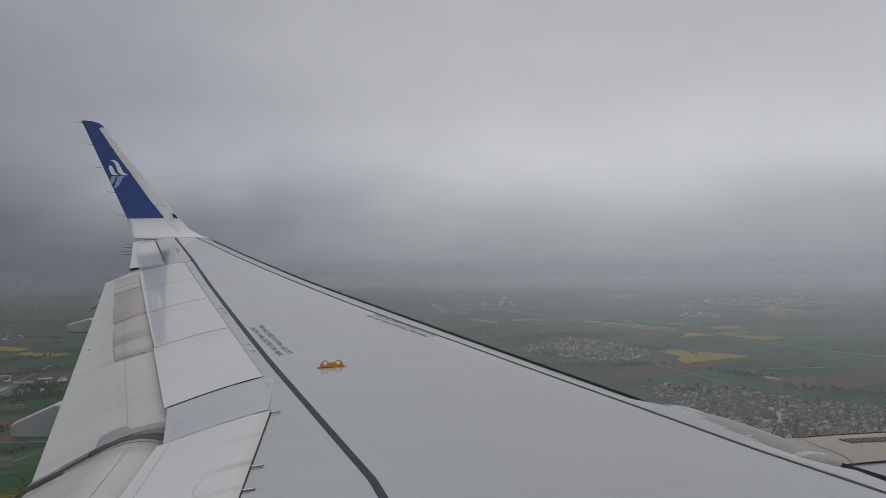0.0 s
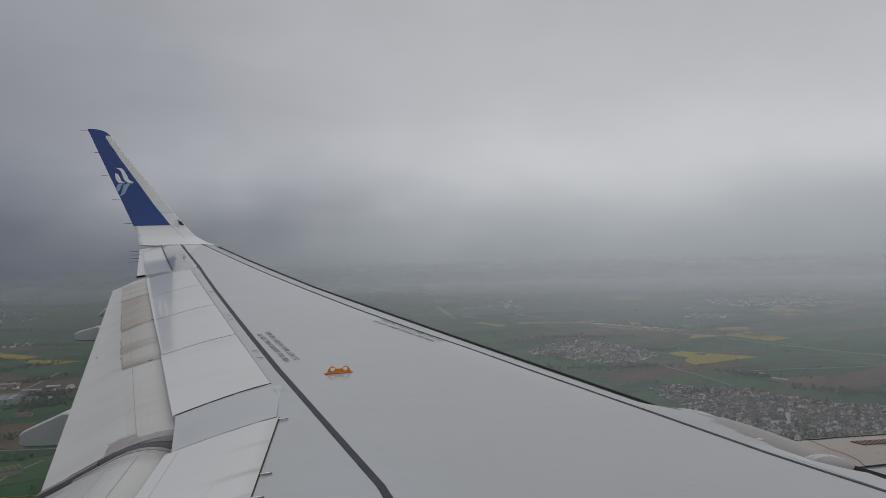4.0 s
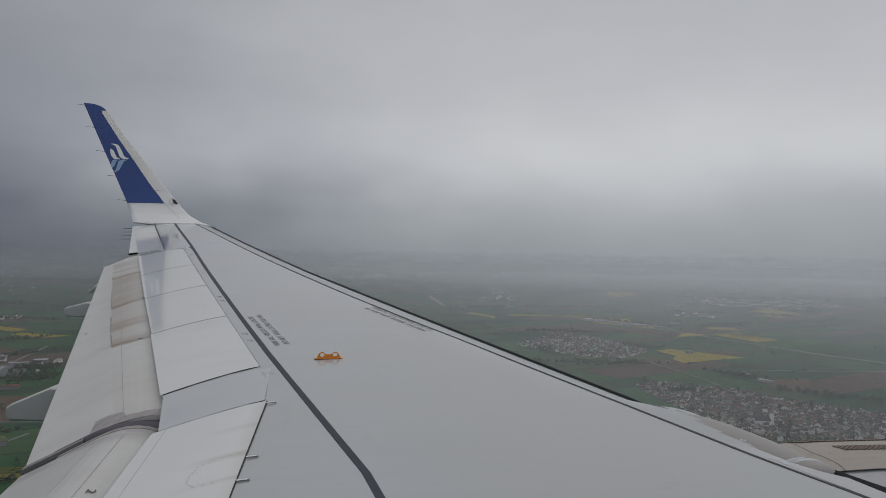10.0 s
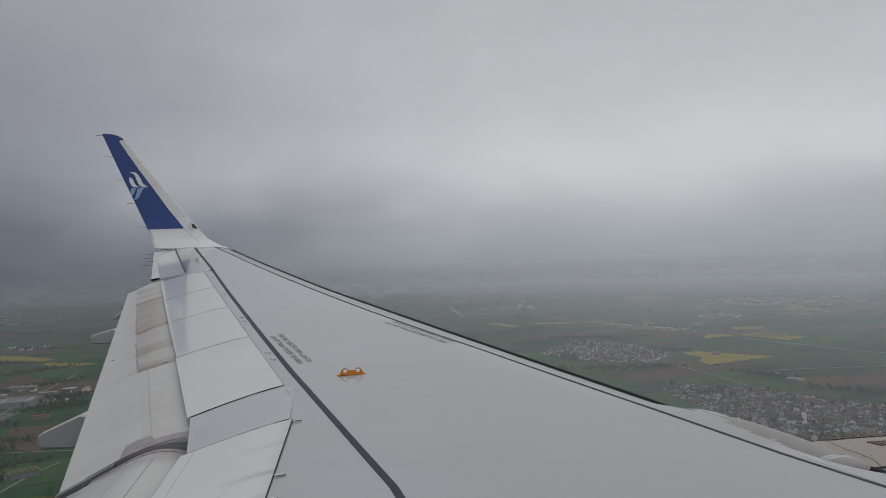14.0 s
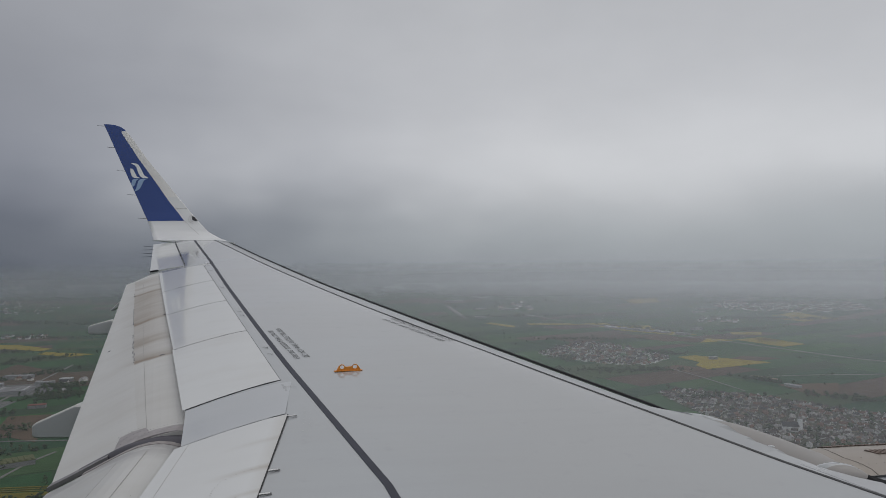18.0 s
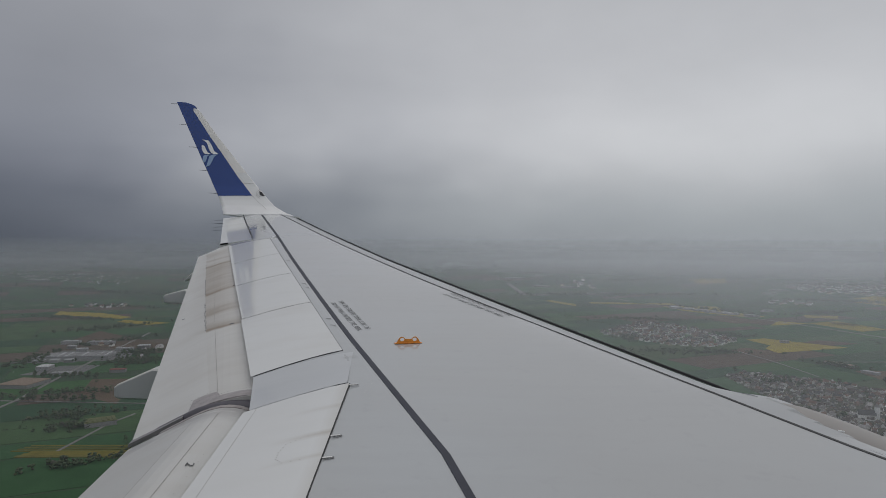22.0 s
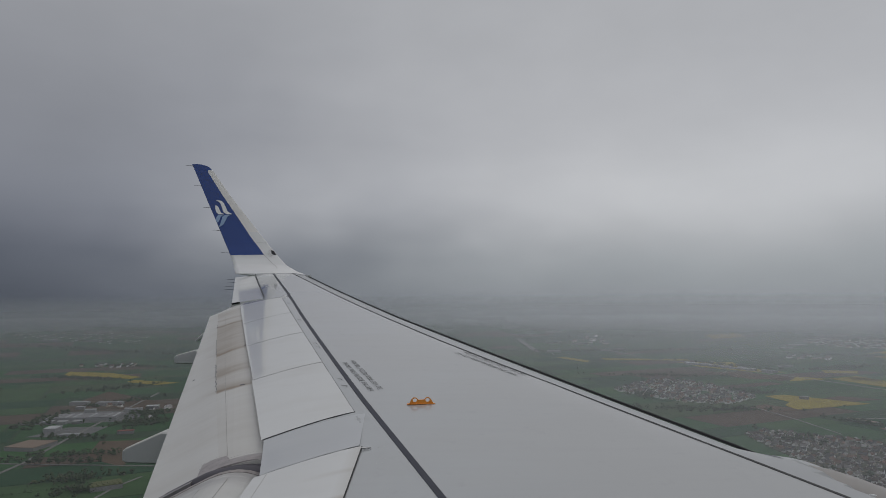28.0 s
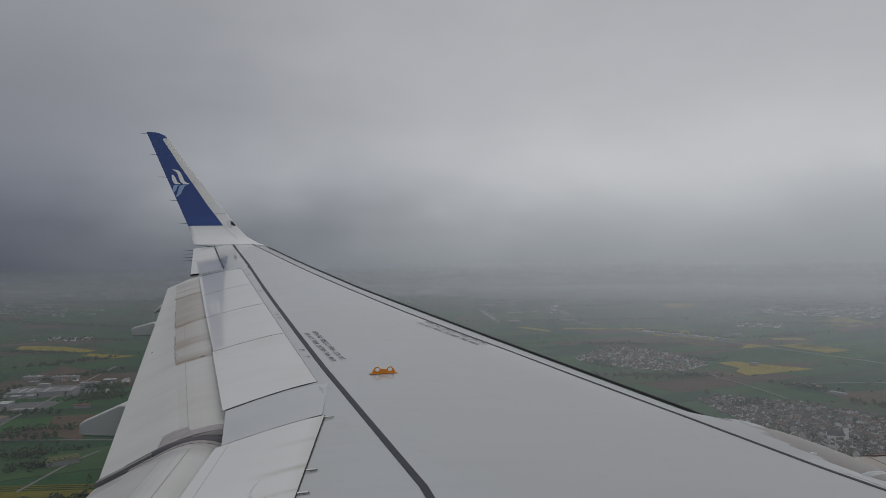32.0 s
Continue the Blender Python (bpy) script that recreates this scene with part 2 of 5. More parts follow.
def sooted_flap_paint():
    """Outboard flap: off-white paint, brown soot on its forward part in bands along the airflow. The map holds span and chord shares."""
    m = Mat("sooted_flap_paint")
    uv = m.node("ShaderNodeUVMap")
    sep = m.node("ShaderNodeSeparateXYZ")
    m.l.new(uv.outputs[0], sep.inputs[0])
    y = m.math("MULTIPLY_ADD", sep.outputs[0], 6.58, 6.42)
    f = sep.outputs[1]
    fine = m.noise(5.0, 6.0, m.where((0.4, 2.0, 1.0)))
    wide = m.noise(0.7, 4.0)
    smear = m.noise(1.7, 5.0, m.where((0.45, 1.8, 1.0)))
    c = m.mix(m.math("MULTIPLY", m.ramp(smear, (0.45, (0, 0, 0)), (0.80, (1, 1, 1))), 0.35), (0.645, 0.64, 0.625), (0.47, 0.44, 0.40))
    c = m.mix(m.math("MULTIPLY", m.ramp(fine, (0.45, (0, 0, 0)), (0.8, (1, 1, 1))), 0.16), c, (0.44, 0.43, 0.415))
    # share of the chord at which the soot ends
    edge = m.math("ADD", m.math("MULTIPLY_ADD", m.math("SUBTRACT", y, 8.36), 0.0577, 0.522), m.math("MULTIPLY_ADD", fine, 0.03, -0.015))
    ahead = m.math("SUBTRACT", edge, f)
    inside = m.math("MULTIPLY_ADD", ahead, 130.0, 0.5, clamp=True)
    trail = m.math("MULTIPLY_ADD", ahead, 4.0, 1.0, clamp=True)
    bent = m.math("ADD", y, m.math("MULTIPLY_ADD", m.noise(2.2, 2.0), 0.16, -0.08))
    bent = m.math("ADD", bent, m.math("MULTIPLY", m.math("MULTIPLY", m.math("SUBTRACT", f, 0.3), m.math("SUBTRACT", f, 0.3)), -0.9))
    steps = [(8.26, 0.0), (8.33, 0.95), (8.40, 0.62), (8.62, 0.26), (8.80, 0.30), (8.93, 0.62), (9.15, 0.52), (9.35, 0.30), (9.84, 0.34), (9.92, 0.92), (10.02, 0.58),
             (10.5, 0.46), (11.2, 0.52), (11.52, 0.50), (11.60, 0.85), (11.70, 0.30), (11.95, 0.16), (12.05, 0.46), (12.15, 0.18), (12.5, 0.36), (12.68, 0.24), (12.78, 0.0)]
    bands = m.ramp(m.math("DIVIDE", m.math("SUBTRACT", bent, 8.0), 5.0, clamp=True), *[((p - 8.0) / 5.0, (v, v, v)) for p, v in steps])
    fore = m.math("MULTIPLY_ADD", f, 1.4, 0.42, clamp=True)
    amount = m.math("MULTIPLY", m.math("MULTIPLY", bands, fore), m.math("MULTIPLY_ADD", fine, 1.0, 0.72))
    amount = m.math("MULTIPLY", amount, m.math("MAXIMUM", inside, m.math("MULTIPLY", trail, 0.22)), clamp=True)
    c = m.mix(amount, c, (0.315, 0.262, 0.215))
    dust = m.math("MULTIPLY", m.math("MULTIPLY", inside, m.math("SUBTRACT", 8.45, y, clamp=True)), m.math("MULTIPLY", wide, 0.35))
    c = m.mix(dust, c, (0.45, 0.42, 0.38))
    return m.done(c, m.math("MULTIPLY_ADD", amount, 0.25, 0.32), bump=m.noise(1.1, 3.0), strength=0.09, distance=0.02, spec=0.5)


def worn_flap_paint():
    """Inboard flap: off-white paint, rubbed grey towards its outer end."""
    m = Mat("worn_flap_paint")
    uv = m.node("ShaderNodeUVMap")
    sep = m.node("ShaderNodeSeparateXYZ")
    m.l.new(uv.outputs[0], sep.inputs[0])
    y = m.math("MULTIPLY_ADD", sep.outputs[0], 4.15, 2.1)
    fine = m.noise(7.0, 6.0, m.where((0.4, 2.0, 1.0)))
    smear = m.noise(1.7, 5.0, m.where((0.45, 1.8, 1.0)))
    c = m.mix(m.math("MULTIPLY", m.ramp(smear, (0.45, (0, 0, 0)), (0.80, (1, 1, 1))), 0.35), (0.60, 0.597, 0.585), (0.47, 0.44, 0.40))
    near_end = m.math("MULTIPLY", m.math("SUBTRACT", y, 6.02), 4.5, clamp=True)
    rub = m.math("MULTIPLY", near_end, m.ramp(fine, (0.40, (0, 0, 0)), (0.56, (1, 1, 1))))
    c = m.mix(m.math("MULTIPLY", rub, 0.75), c, (0.27, 0.255, 0.26))
    return m.done(c, 0.32, bump=m.noise(1.1, 3.0), strength=0.09, distance=0.02, spec=0.5)


def streaked_panel_paint():
    """Inboard spoiler: white paint with oily streaks behind its hinges."""
    m = Mat("streaked_panel_paint")
    tc = m.node("ShaderNodeTexCoord")
    sep = m.node("ShaderNodeSeparateXYZ")
    m.l.new(tc.outputs["Object"], sep.inputs[0])
    x, y = sep.outputs[0], sep.outputs[1]
    fine = m.noise(3.0, 6.0, m.where((0.35, 2.2, 1.0)))
    wide = m.noise(0.8, 4.0)
    c = m.mix(m.math("MULTIPLY", m.ramp(fine, (0.45, (0, 0, 0)), (0.8, (1, 1, 1))), 0.10), (0.72, 0.73, 0.735), (0.54, 0.54, 0.53))
    c = m.mix(m.math("MULTIPLY", m.ramp(wide, (0.4, (0, 0, 0)), (0.75, (1, 1, 1))), 0.2), c, (0.62, 0.60, 0.565))
    back = m.math("MULTIPLY_ADD", m.math("ADD", x, 4.86), 3.0, 1.0, clamp=True)
    for at, w, k in ((5.335, 0.05, 0.5), (5.06, 0.035, 0.3), (5.72, 0.05, 0.25), (4.55, 0.06, 0.3)):
        lean = m.math("MULTIPLY_ADD", m.math("ADD", x, 4.86), 0.22, at)
        d = m.math("ABSOLUTE", m.math("DIVIDE", m.math("SUBTRACT", y, lean), w))
        streak = m.math("SUBTRACT", 1.0, d, clamp=True)
        streak = m.math("MULTIPLY", m.math("MULTIPLY", streak, back), m.math("MULTIPLY_ADD", fine, 0.9, 0.5))
        c = m.mix(m.math("MULTIPLY", streak, k, clamp=True), c, (0.40, 0.345, 0.28))
    rim = m.math("MULTIPLY_ADD", m.math("ADD", x, 4.86), 14.0, 1.0, clamp=True)
    c = m.mix(m.math("MULTIPLY", m.math("MULTIPLY", rim, wide), 0.45), c, (0.42, 0.37, 0.30))
    return m.done(c, m.math("MULTIPLY_ADD", fine, 0.06, 0.05), bump=m.noise(1.1, 3.0), strength=0.09, distance=0.02, spec=0.6)


WING_GREY = paint("grey_wing_paint", (0.452, 0.470, 0.489), 0.12, 0.09, 0.14, coat=0.5, mottle=0.35)
PANEL_WHITE = paint("white_panel_paint", (0.72, 0.73, 0.735), 0.07, 0.08, 0.08, stain=0.16)
FLAP_WHITE = paint("flap_paint", (0.63, 0.625, 0.61), 0.32, 0.12, 0.14, stain=0.35)
FAIRING_SHADED = paint("shaded_fairing_paint", (0.52, 0.53, 0.55), 0.35, 0.12, 0.14)
TIP_WHITE = paint("winglet_white_paint", (0.80, 0.805, 0.81), 0.22)
TIP_GREY = paint("winglet_edge_paint", (0.83, 0.815, 0.795), 0.3, 0.12, 0.3)
FLAP_SOOTED, FLAP_WORN, PANEL_STREAKED = sooted_flap_paint(), worn_flap_paint(), streaked_panel_paint()
BLUE = paint("dark_blue_paint", (0.030, 0.070, 0.262), 0.22, 0.05, 0.10, spec=0.45)
LOGO_WHITE = plain("logo_white", (0.86, 0.87, 0.88), 0.3, vary=0.03)
LOGO_BLUE = plain("logo_pale_blue", (0.29, 0.42, 0.64), 0.3, vary=0.04)
LINE_GREY = plain("dark_line_paint", (0.036, 0.039, 0.058), 0.6)
SEAL_GREY = plain("grey_rubber_seal", (0.095, 0.09, 0.108), 0.45, vary=0.35, scale=5.0)
SEAL_WORN = plain("worn_seal_edge", (0.24, 0.23, 0.24), 0.5, vary=0.4, scale=12.0)
FITTING = plain("pale_fitting_paint", (0.78, 0.78, 0.77), 0.4, vary=0.1)
FIXED_PANEL = paint("fixed_panel_paint", (0.535, 0.552, 0.578), 0.12, 0.08, 0.10)
NOSE_PAINT = paint("matt_nose_paint", (0.49, 0.50, 0.52), 0.45, spec=0.35)
SEAL_SHADE_BLACK = plain("black_seal_and_shade", (0.025, 0.025, 0.027), 0.6)
SEAM = plain("panel_seam", (0.14, 0.14, 0.145), 0.6)
SLAT_BLACK = Mat("slat_black").done((0.012, 0.012, 0.014), 0.8, spec=0.15)
SLAT_SEAM = plain("slat_seam", (0.062, 0.062, 0.066), 0.75)
FAINT_SEAM = plain("faint_panel_seam", (0.40, 0.39, 0.38), 0.6)
WORN_METAL = plain("worn_plate", (0.40, 0.37, 0.375), 0.45, 0.2, 0.45, 14.0)
RUBBED_RIM = plain("rubbed_rim", (0.33, 0.30, 0.295), 0.5, 0.0, 0.6, 24.0)
COWL_BEIGE = paint("warm_grey_cowl_paint", (0.36, 0.322, 0.29), 0.45, 0.2, 0.3, 0.4, 0.3)
COWL_GREY = paint("blue_grey_cowl_paint", (0.33, 0.345, 0.37), 0.25, 0.1, 0.2)
PYLON_GREY = paint("grey_pylon_paint", (0.33, 0.312, 0.302), 0.4, 0.15, 0.25)
VENT_DARK = plain("vent_dark", (0.12, 0.105, 0.095), 0.6)
VENT_BROWN = plain("vent_brown", (0.17, 0.125, 0.10), 0.6)
ORANGE = plain("orange_paint", (0.80, 0.31, 0.045), 0.4, vary=0.12)
TEXT_DARK = plain("stencil_dark", (0.085, 0.087, 0.092), 0.6)


# ---- mesh helpers ----
def mesh_from(name, verts, faces, smooth=False):
    me = bpy.data.meshes.new(name)
    me.from_pydata([tuple(v) for v in verts], [], faces)
    me.update()
    if smooth:
        me.polygons.foreach_set("use_smooth", [True] * len(me.polygons))
    return me


def link(name, me, material, parent=None, label=""):
    if material is not None and not me.materials:
        me.materials.append(material)
    ob = new(name, me)
    if parent is not None:
        ob.parent = parent
    if label:
        tagged(ob, label)
    return ob


def thing(name, label, category, at=(0, 0, 0), group="", kind=""):
    ob = new(name)
    ob.empty_display_size = 0.2
    ob.location = at
    return tagged(ob, label, category, group, kind)


def loft(rings, closed=True, caps=True):
    """Verts and faces of a skin over rings with the same number of points."""
    n = len(rings[0])
    verts = [p for r in rings for p in r]
    faces = []
    for i in range(len(rings) - 1):
        for j in range(n if closed else n - 1):
            a, b = i * n + j, i * n + (j + 1) % n
            faces.append((a, b, b + n, a + n))
    if closed and caps:
        faces.append(tuple(range(n - 1, -1, -1)))
        faces.append(tuple(range((len(rings) - 1) * n, len(rings) * n)))
    return verts, faces


def grid_slab(points, thick):
    """A slab: a grid of top points (rows of equal length), its copy thick below, and the rim."""
    rows, cols = len(points), len(points[0])
    top = [Vector(p) for r in points for p in r]
    low = [p - Vector((0, 0, thick)) for p in top]
    k = len(top)
    f = []
    for i in range(rows - 1):
        for j in range(cols - 1):
            a = i * cols + j
            f.append((a, a + 1, a + cols + 1, a + cols))
            f.append((k + a, k + a + cols, k + a + cols + 1, k + a + 1))
    rim = [j for j in range(cols)] + [i * cols + cols - 1 for i in range(1, rows)]
    rim += [(rows - 1) * cols + j for j in range(cols - 2, -1, -1)] + [i * cols for i in range(rows - 2, 0, -1)]
    for a, b in zip(rim, rim[1:] + rim[:1]):
        f.append((a, a + k, b + k, b))
    return top + low, f


def fix(me):
    bm = bmesh.new()
    bm.from_mesh(me)
    bmesh.ops.recalc_face_normals(bm, faces=bm.faces)
    bm.to_mesh(me)
    bm.free()
    return me


def interp(x, table):
    xs = [t[0] for t in table]
    return [float(np.interp(x, xs, [t[i] for t in table])) for i in range(1, len(table[0]))]


def box_mesh(name, sx, sy, sz, bevel=0.0, z0=True):
    bm = bmesh.new()
    bmesh.ops.create_cube(bm, size=1.0)
    bmesh.ops.scale(bm, vec=(sx, sy, sz), verts=bm.verts)
    if z0:
        bmesh.ops.translate(bm, vec=(0, 0, sz / 2), verts=bm.verts)
    if bevel:
        bmesh.ops.bevel(bm, geom=bm.edges[:], offset=bevel, segments=2, affect="EDGES")
    me = bpy.data.meshes.new(name)
    bm.to_mesh(me)
    bm.free()
    return me


def rod(name, a, b, r, material, parent, r2=None, sides=8, label=""):
    a, b = Vector(a), Vector(b)
    q = (b - a).to_track_quat("Z", "Y").to_matrix()
    rings = [[p + q @ Vector((rr * math.cos(t), rr * math.sin(t), 0)) for t in [2 * math.pi * k / sides for k in range(sides)]]
             for p, rr in ((a, r), (b, r if r2 is None else r2))]
    return link(name, fix(mesh_from(name, *loft(rings), smooth=False)), material, parent, label)


# ---- the wing: x ahead, y outboard, z up ----
ROOT_Y, TIP_Y = 1.7, 16.33


def z_ref(y):
    return 0.13094 * (y - 1.975) + 0.001151 * (y - 1.975) ** 2


def x_lead(y):
    return -0.52 * (y - 1.975)


def x_hinge(y):
    """Front edge of the spoilers."""
    return -4.84 if y < 6.4 else (-4.988 - 0.337 * (y - 6.826))


def x_back(y):
    """Rear edge of the spoilers and of the fixed skin below them."""
    return -5.47 if y < 6.1 else float(np.interp(y, (6.1, 6.61, 8.3, 9.8, 13.0), (-5.475, -5.638, -6.196, -6.705, -7.77)))


def nose_drop(y):
    """How far the nose drops below the skin: less towards the tip."""
    return float(np.interp(y, (11.5, 12.0, 13.1, 14.1, 15.4, 15.75), (0.105, 0.096, 0.075, 0.054, 0.014, 0.008)))


def slat_depth(y):
    """From the nose back to the seam behind the slats."""
    return float(np.interp(y, (6.4, 8.4, 9.5, 11.0, 12.1, 13.4, 15.3, 16.3), (0.384, 0.421, 0.433, 0.405, 0.373, 0.314, 0.206, 0.161)))


def z_top(x, y):
    z = z_ref(y)
    cp = x_lead(y) - x
    depth = slat_depth(y)
    smooth_nose = nose_drop(y) * (1 - min(max(cp, 0), depth) / depth) ** 1.25
    if y >= 6.5:
        z -= smooth_nose
    elif y > 5.0:
        # blunter above the engine pylon
        start = float(np.interp(y, (5.0, 5.1, 5.35, 5.7, 5.95, 6.25), (0.24, 0.24, 0.20, 0.11, 0.07, 0.03)))
        share = min(1.0, max(0.0, (y - 5.9) / 0.25))
        z -= share * smooth_nose + (1 - share) * min(0.22, 4.0 * max(0.0, start - max(cp, 0)))
    else:
        z -= 0.045 * (max(0.0, 0.315 - cp) / 0.26) ** 1.4 + 0.02 * min(1.0, max(0.0, 0.315 - cp) / 0.05)
    aft = x_hinge(y) - x
    if aft > 0:
        z -= 0.12 * (aft / 0.67) ** 1.3
    return z


def skin_ring(y):
    back = x_back(y) + 0.012 if y < 13.0 else float(np.interp(y, (13.076, 16.343), (-7.376, -8.465)))
    lead = x_lead(y)
    chord = lead - back
    depth = slat_depth(y)
    cps = [0.0, 0.004, 0.015] + [depth * k / 12 for k in range(1, 13)] + [depth + (chord - depth) * k / 12 for k in range(1, 13)]
    up = [(lead - cp, y, z_top(lead - cp, y)) for cp in cps]
    full = chord * 1.35
    down = []
    for cp in reversed(cps):
        f = cp / full
        t = full * 0.62 * (0.2969 * math.sqrt(f) - 0.126 * f - 0.3516 * f * f + 0.2843 * f ** 3 - 0.1015 * f ** 4)
        down.append((lead - cp, y, z_top(lead - cp, y) - 0.02 - t))
    return up + down[:-1]


wing = thing("aircraft_wing", "pale grey airliner wing with drooped flaps and a blue winglet", "airplane wing")
SLAT_GREY = paint("slat_paint", (0.44, 0.455, 0.472), 0.35, 0.09, 0.14, spec=0.4)
ys = [ROOT_Y + (12.99 - ROOT_Y) * k / 60 for k in range(61)] + [13.01 + (TIP_Y - 13.01) * k / 16 for k in range(17)]
link("wing_skin", fix(mesh_from("wing_skin", *loft([skin_ring(y) for y in ys]), smooth=True)), WING_GREY, wing, "glossy pale grey painted upper skin").data.set_sharp_from_angle(angle=radians(35))
skin = bpy.data.meshes["wing_skin"]
skin.materials.append(SLAT_GREY)
for p in skin.polygons:
    if p.center.y > 5.3 and x_lead(p.center.y) - p.center.x < slat_depth(p.center.y):
        p.material_index = 1


def strip(name, a_line, width, material, lift=0.004, label="", n=60, thick=0.003, wide_in_x=True):
    """A band of paint along a polyline of (y, x), on the wing's top."""
    y0, y1 = a_line[0][0], a_line[-1][0]
    pts = []
    for k in range(n + 1):
        y = y0 + (y1 - y0) * k / n
        x = interp(y, a_line)[0]
        pts.append([(x + w * width, y, z_top(x + w * width, y) + lift) for w in (-0.5, 0, 0.5)])
    return link(name, fix(mesh_from(name, *grid_slab(pts, thick))), material, wing, label)


strip("walkway_line", [(4.2, -4.012), (4.645, -4.115), (5.062, -4.216), (7.17, -4.966), (8.44, -5.398),
                       (9.54, -5.768), (11.08, -6.282), (13.363, -7.026), (16.33, -8.05)], 0.044,
      LINE_GREY, label="dark grey painted walkway line", n=240)
strip("slat_seam", [(2.1, -0.27), (4.614, -1.712), (5.134, -2.021), (5.94, -2.44), (6.40, -2.685), (6.91, -2.957), (7.59, -3.31), (8.39, -3.757), (9.47, -4.33), (10.18, -4.69), (11.05, -5.124),
                    (12.12, -5.648), (13.4, -6.255), (15.3, -7.135), (16.32, -7.62)], 0.024,
      SLAT_SEAM, label="thin dark seam behind the slats", lift=0.003, n=140)


def nose(name, y0, y1, r, ahead, material, label, n=30, z_off=-0.11):
    rings = []
    for k in range(n + 1):
        y = y0 + (y1 - y0) * k / n
        c = (x_lead(y) + ahead, y, z_ref(y) + z_off + 0.105 - nose_drop(y))
        rr = r * (1 if 0 < k < n else 0.4)
        rings.append([(c[0] + rr * math.cos(t), y, c[2] + 1.2 * rr * math.sin(t)) for t in [2 * math.pi * j / 10 for j in range(10)]])
    return link(name, fix(mesh_from(name, *loft(rings), smooth=True)), material, wing, label)


# black tube paints in the gap shade and dark reflection along the nose
nose("leading_edge_strip", 6.15, 15.75, 0.0090, 0.006, SEAL_SHADE_BLACK, "black strip painted for the shade along the slats' nose", 60, -0.091)


# spoilers: four outboard, one inboard
def panel(name, corners, material, lift=0.013, thick=0.008, grow=0.0, n=8, label="", parent=None):
    """corners: (x, y) front outer, front inner, rear inner, rear outer."""
    fo, fi, ri, ro = [Vector(c) for c in corners]
    pts = []
    for i in range(n + 1):
        u = i / n
        a, b = fo.lerp(fi, u), ro.lerp(ri, u)
        row = []
        for j in range(n + 1):
            p = a.lerp(b, j / n)
            row.append((p.x, p.y, z_top(p.x, p.y) + lift))
        pts.append(row)
    ob = link(name, fix(mesh_from(name, *grid_slab(pts, thick), smooth=True)), material, parent or wing, label)
    ob.data.set_sharp_from_angle(angle=radians(35))
    return ob


front_y = [12.90, 11.41, 9.963, 8.424, 6.826]
rear_y = [12.82, 11.22, 9.779, 8.242, 6.608]
G = 0.008
panel("spoiler_seal", [(x_hinge(12.9) + 0.004, 12.915), (x_hinge(6.826) + 0.004, 6.826), (x_back(6.608) + 0.012, 6.606), (x_back(12.82) + 0.012, 12.835)],
      SEAL_SHADE_BLACK, 0.0035, 0.008, n=24, label="dark rubber seal round the spoilers")
for k in range(4):
    gi = G if k < 3 else 0.002
    yo, yi, ro, ri = front_y[k] - G, front_y[k + 1] + gi, rear_y[k] - G, rear_y[k + 1] + gi
    back = -0.010 if k == 3 else 0.0
    panel("spoiler", [(x_hinge(yo), yo), (x_hinge(yi), yi), (x_back(ri) + back, ri), (x_back(ro) + back, ro)], PANEL_WHITE, 0.005,
          label="closed white spoiler panel")
panel("spoiler_seal", [(-4.839, 6.106), (-4.871, 3.2), (-5.46, 3.2), (-5.48, 5.897)], SEAL_SHADE_BLACK, 0.0035, 0.008, n=16)
panel("spoiler", [(-4.845, 6.10), (-4.878, 3.2), (-5.52, 3.2), (-5.50, 5.89)], PANEL_STREAKED, 0.005, n=14, label="closed white inboard spoiler panel")

panel("spoiler_trim_seam", [(-5.418, 5.905), (-5.428, 3.2), (-5.4296, 3.2), (-5.4196, 5.904)], FAINT_SEAM, 0.0065, 0.002, n=14)
panel("fixed_panel", [(-4.90, 6.79), (-4.862, 6.125), (-5.47, 5.92), (-5.62, 6.585)], FIXED_PANEL, 0.0015, 0.0015, n=8, label="pale grey fixed panel between the spoilers")

# aileron and its tabs
ail = []
for k in range(13):
    u = k / 12
    y = 13.08 + (16.28 - 13.08) * u
    xf, xr = np.interp(y, (13.076, 16.343), (-7.384, -8.473)), np.interp(y, (13.1, 16.3), (-7.94, -8.89))
    zf, zr = z_top(xf, y), z_ref(y) - np.interp(y, (13.1, 16.3), (0.136, 0.082))
    ail.append([(xf + (xr - xf) * s, y, zf + (zr - zf) * (0.75 * s + 0.25 * s * s)) for s in (0, 0.2, 0.4, 0.6, 0.8, 1.0)])
link("aileron", fix(mesh_from("aileron", *grid_slab(ail, 0.05), smooth=False)), PANEL_WHITE, wing, "white aileron at the wing tip")
hinge = [(y, float(np.interp(y, (13.076, 16.343), (-7.376, -8.465)))) for y in (13.08, 16.25)]
rod("aileron_gap", (hinge[0][1], hinge[0][0], z_ref(13.08) - 0.002), (hinge[1][1], hinge[1][0], z_ref(16.25) - 0.002), 0.007, SEAL_SHADE_BLACK, wing)

rod("aileron_end_gap", (-7.795, 13.06, 1.484), (-7.93, 13.06, 1.463), 0.014, SLAT_BLACK, wing, label="dark slot at the aileron's inner end")

# flaps
FLAP_OUT = [(6.42, -5.50, -0.20, -6.455, -0.553), (13.0, -7.60, -0.135, -8.281, -0.333)]
FLAP_IN = [(2.1, -5.40, -0.14, -6.50, -0.56), (6.25, -5.42, -0.15, -6.40, -0.515)]


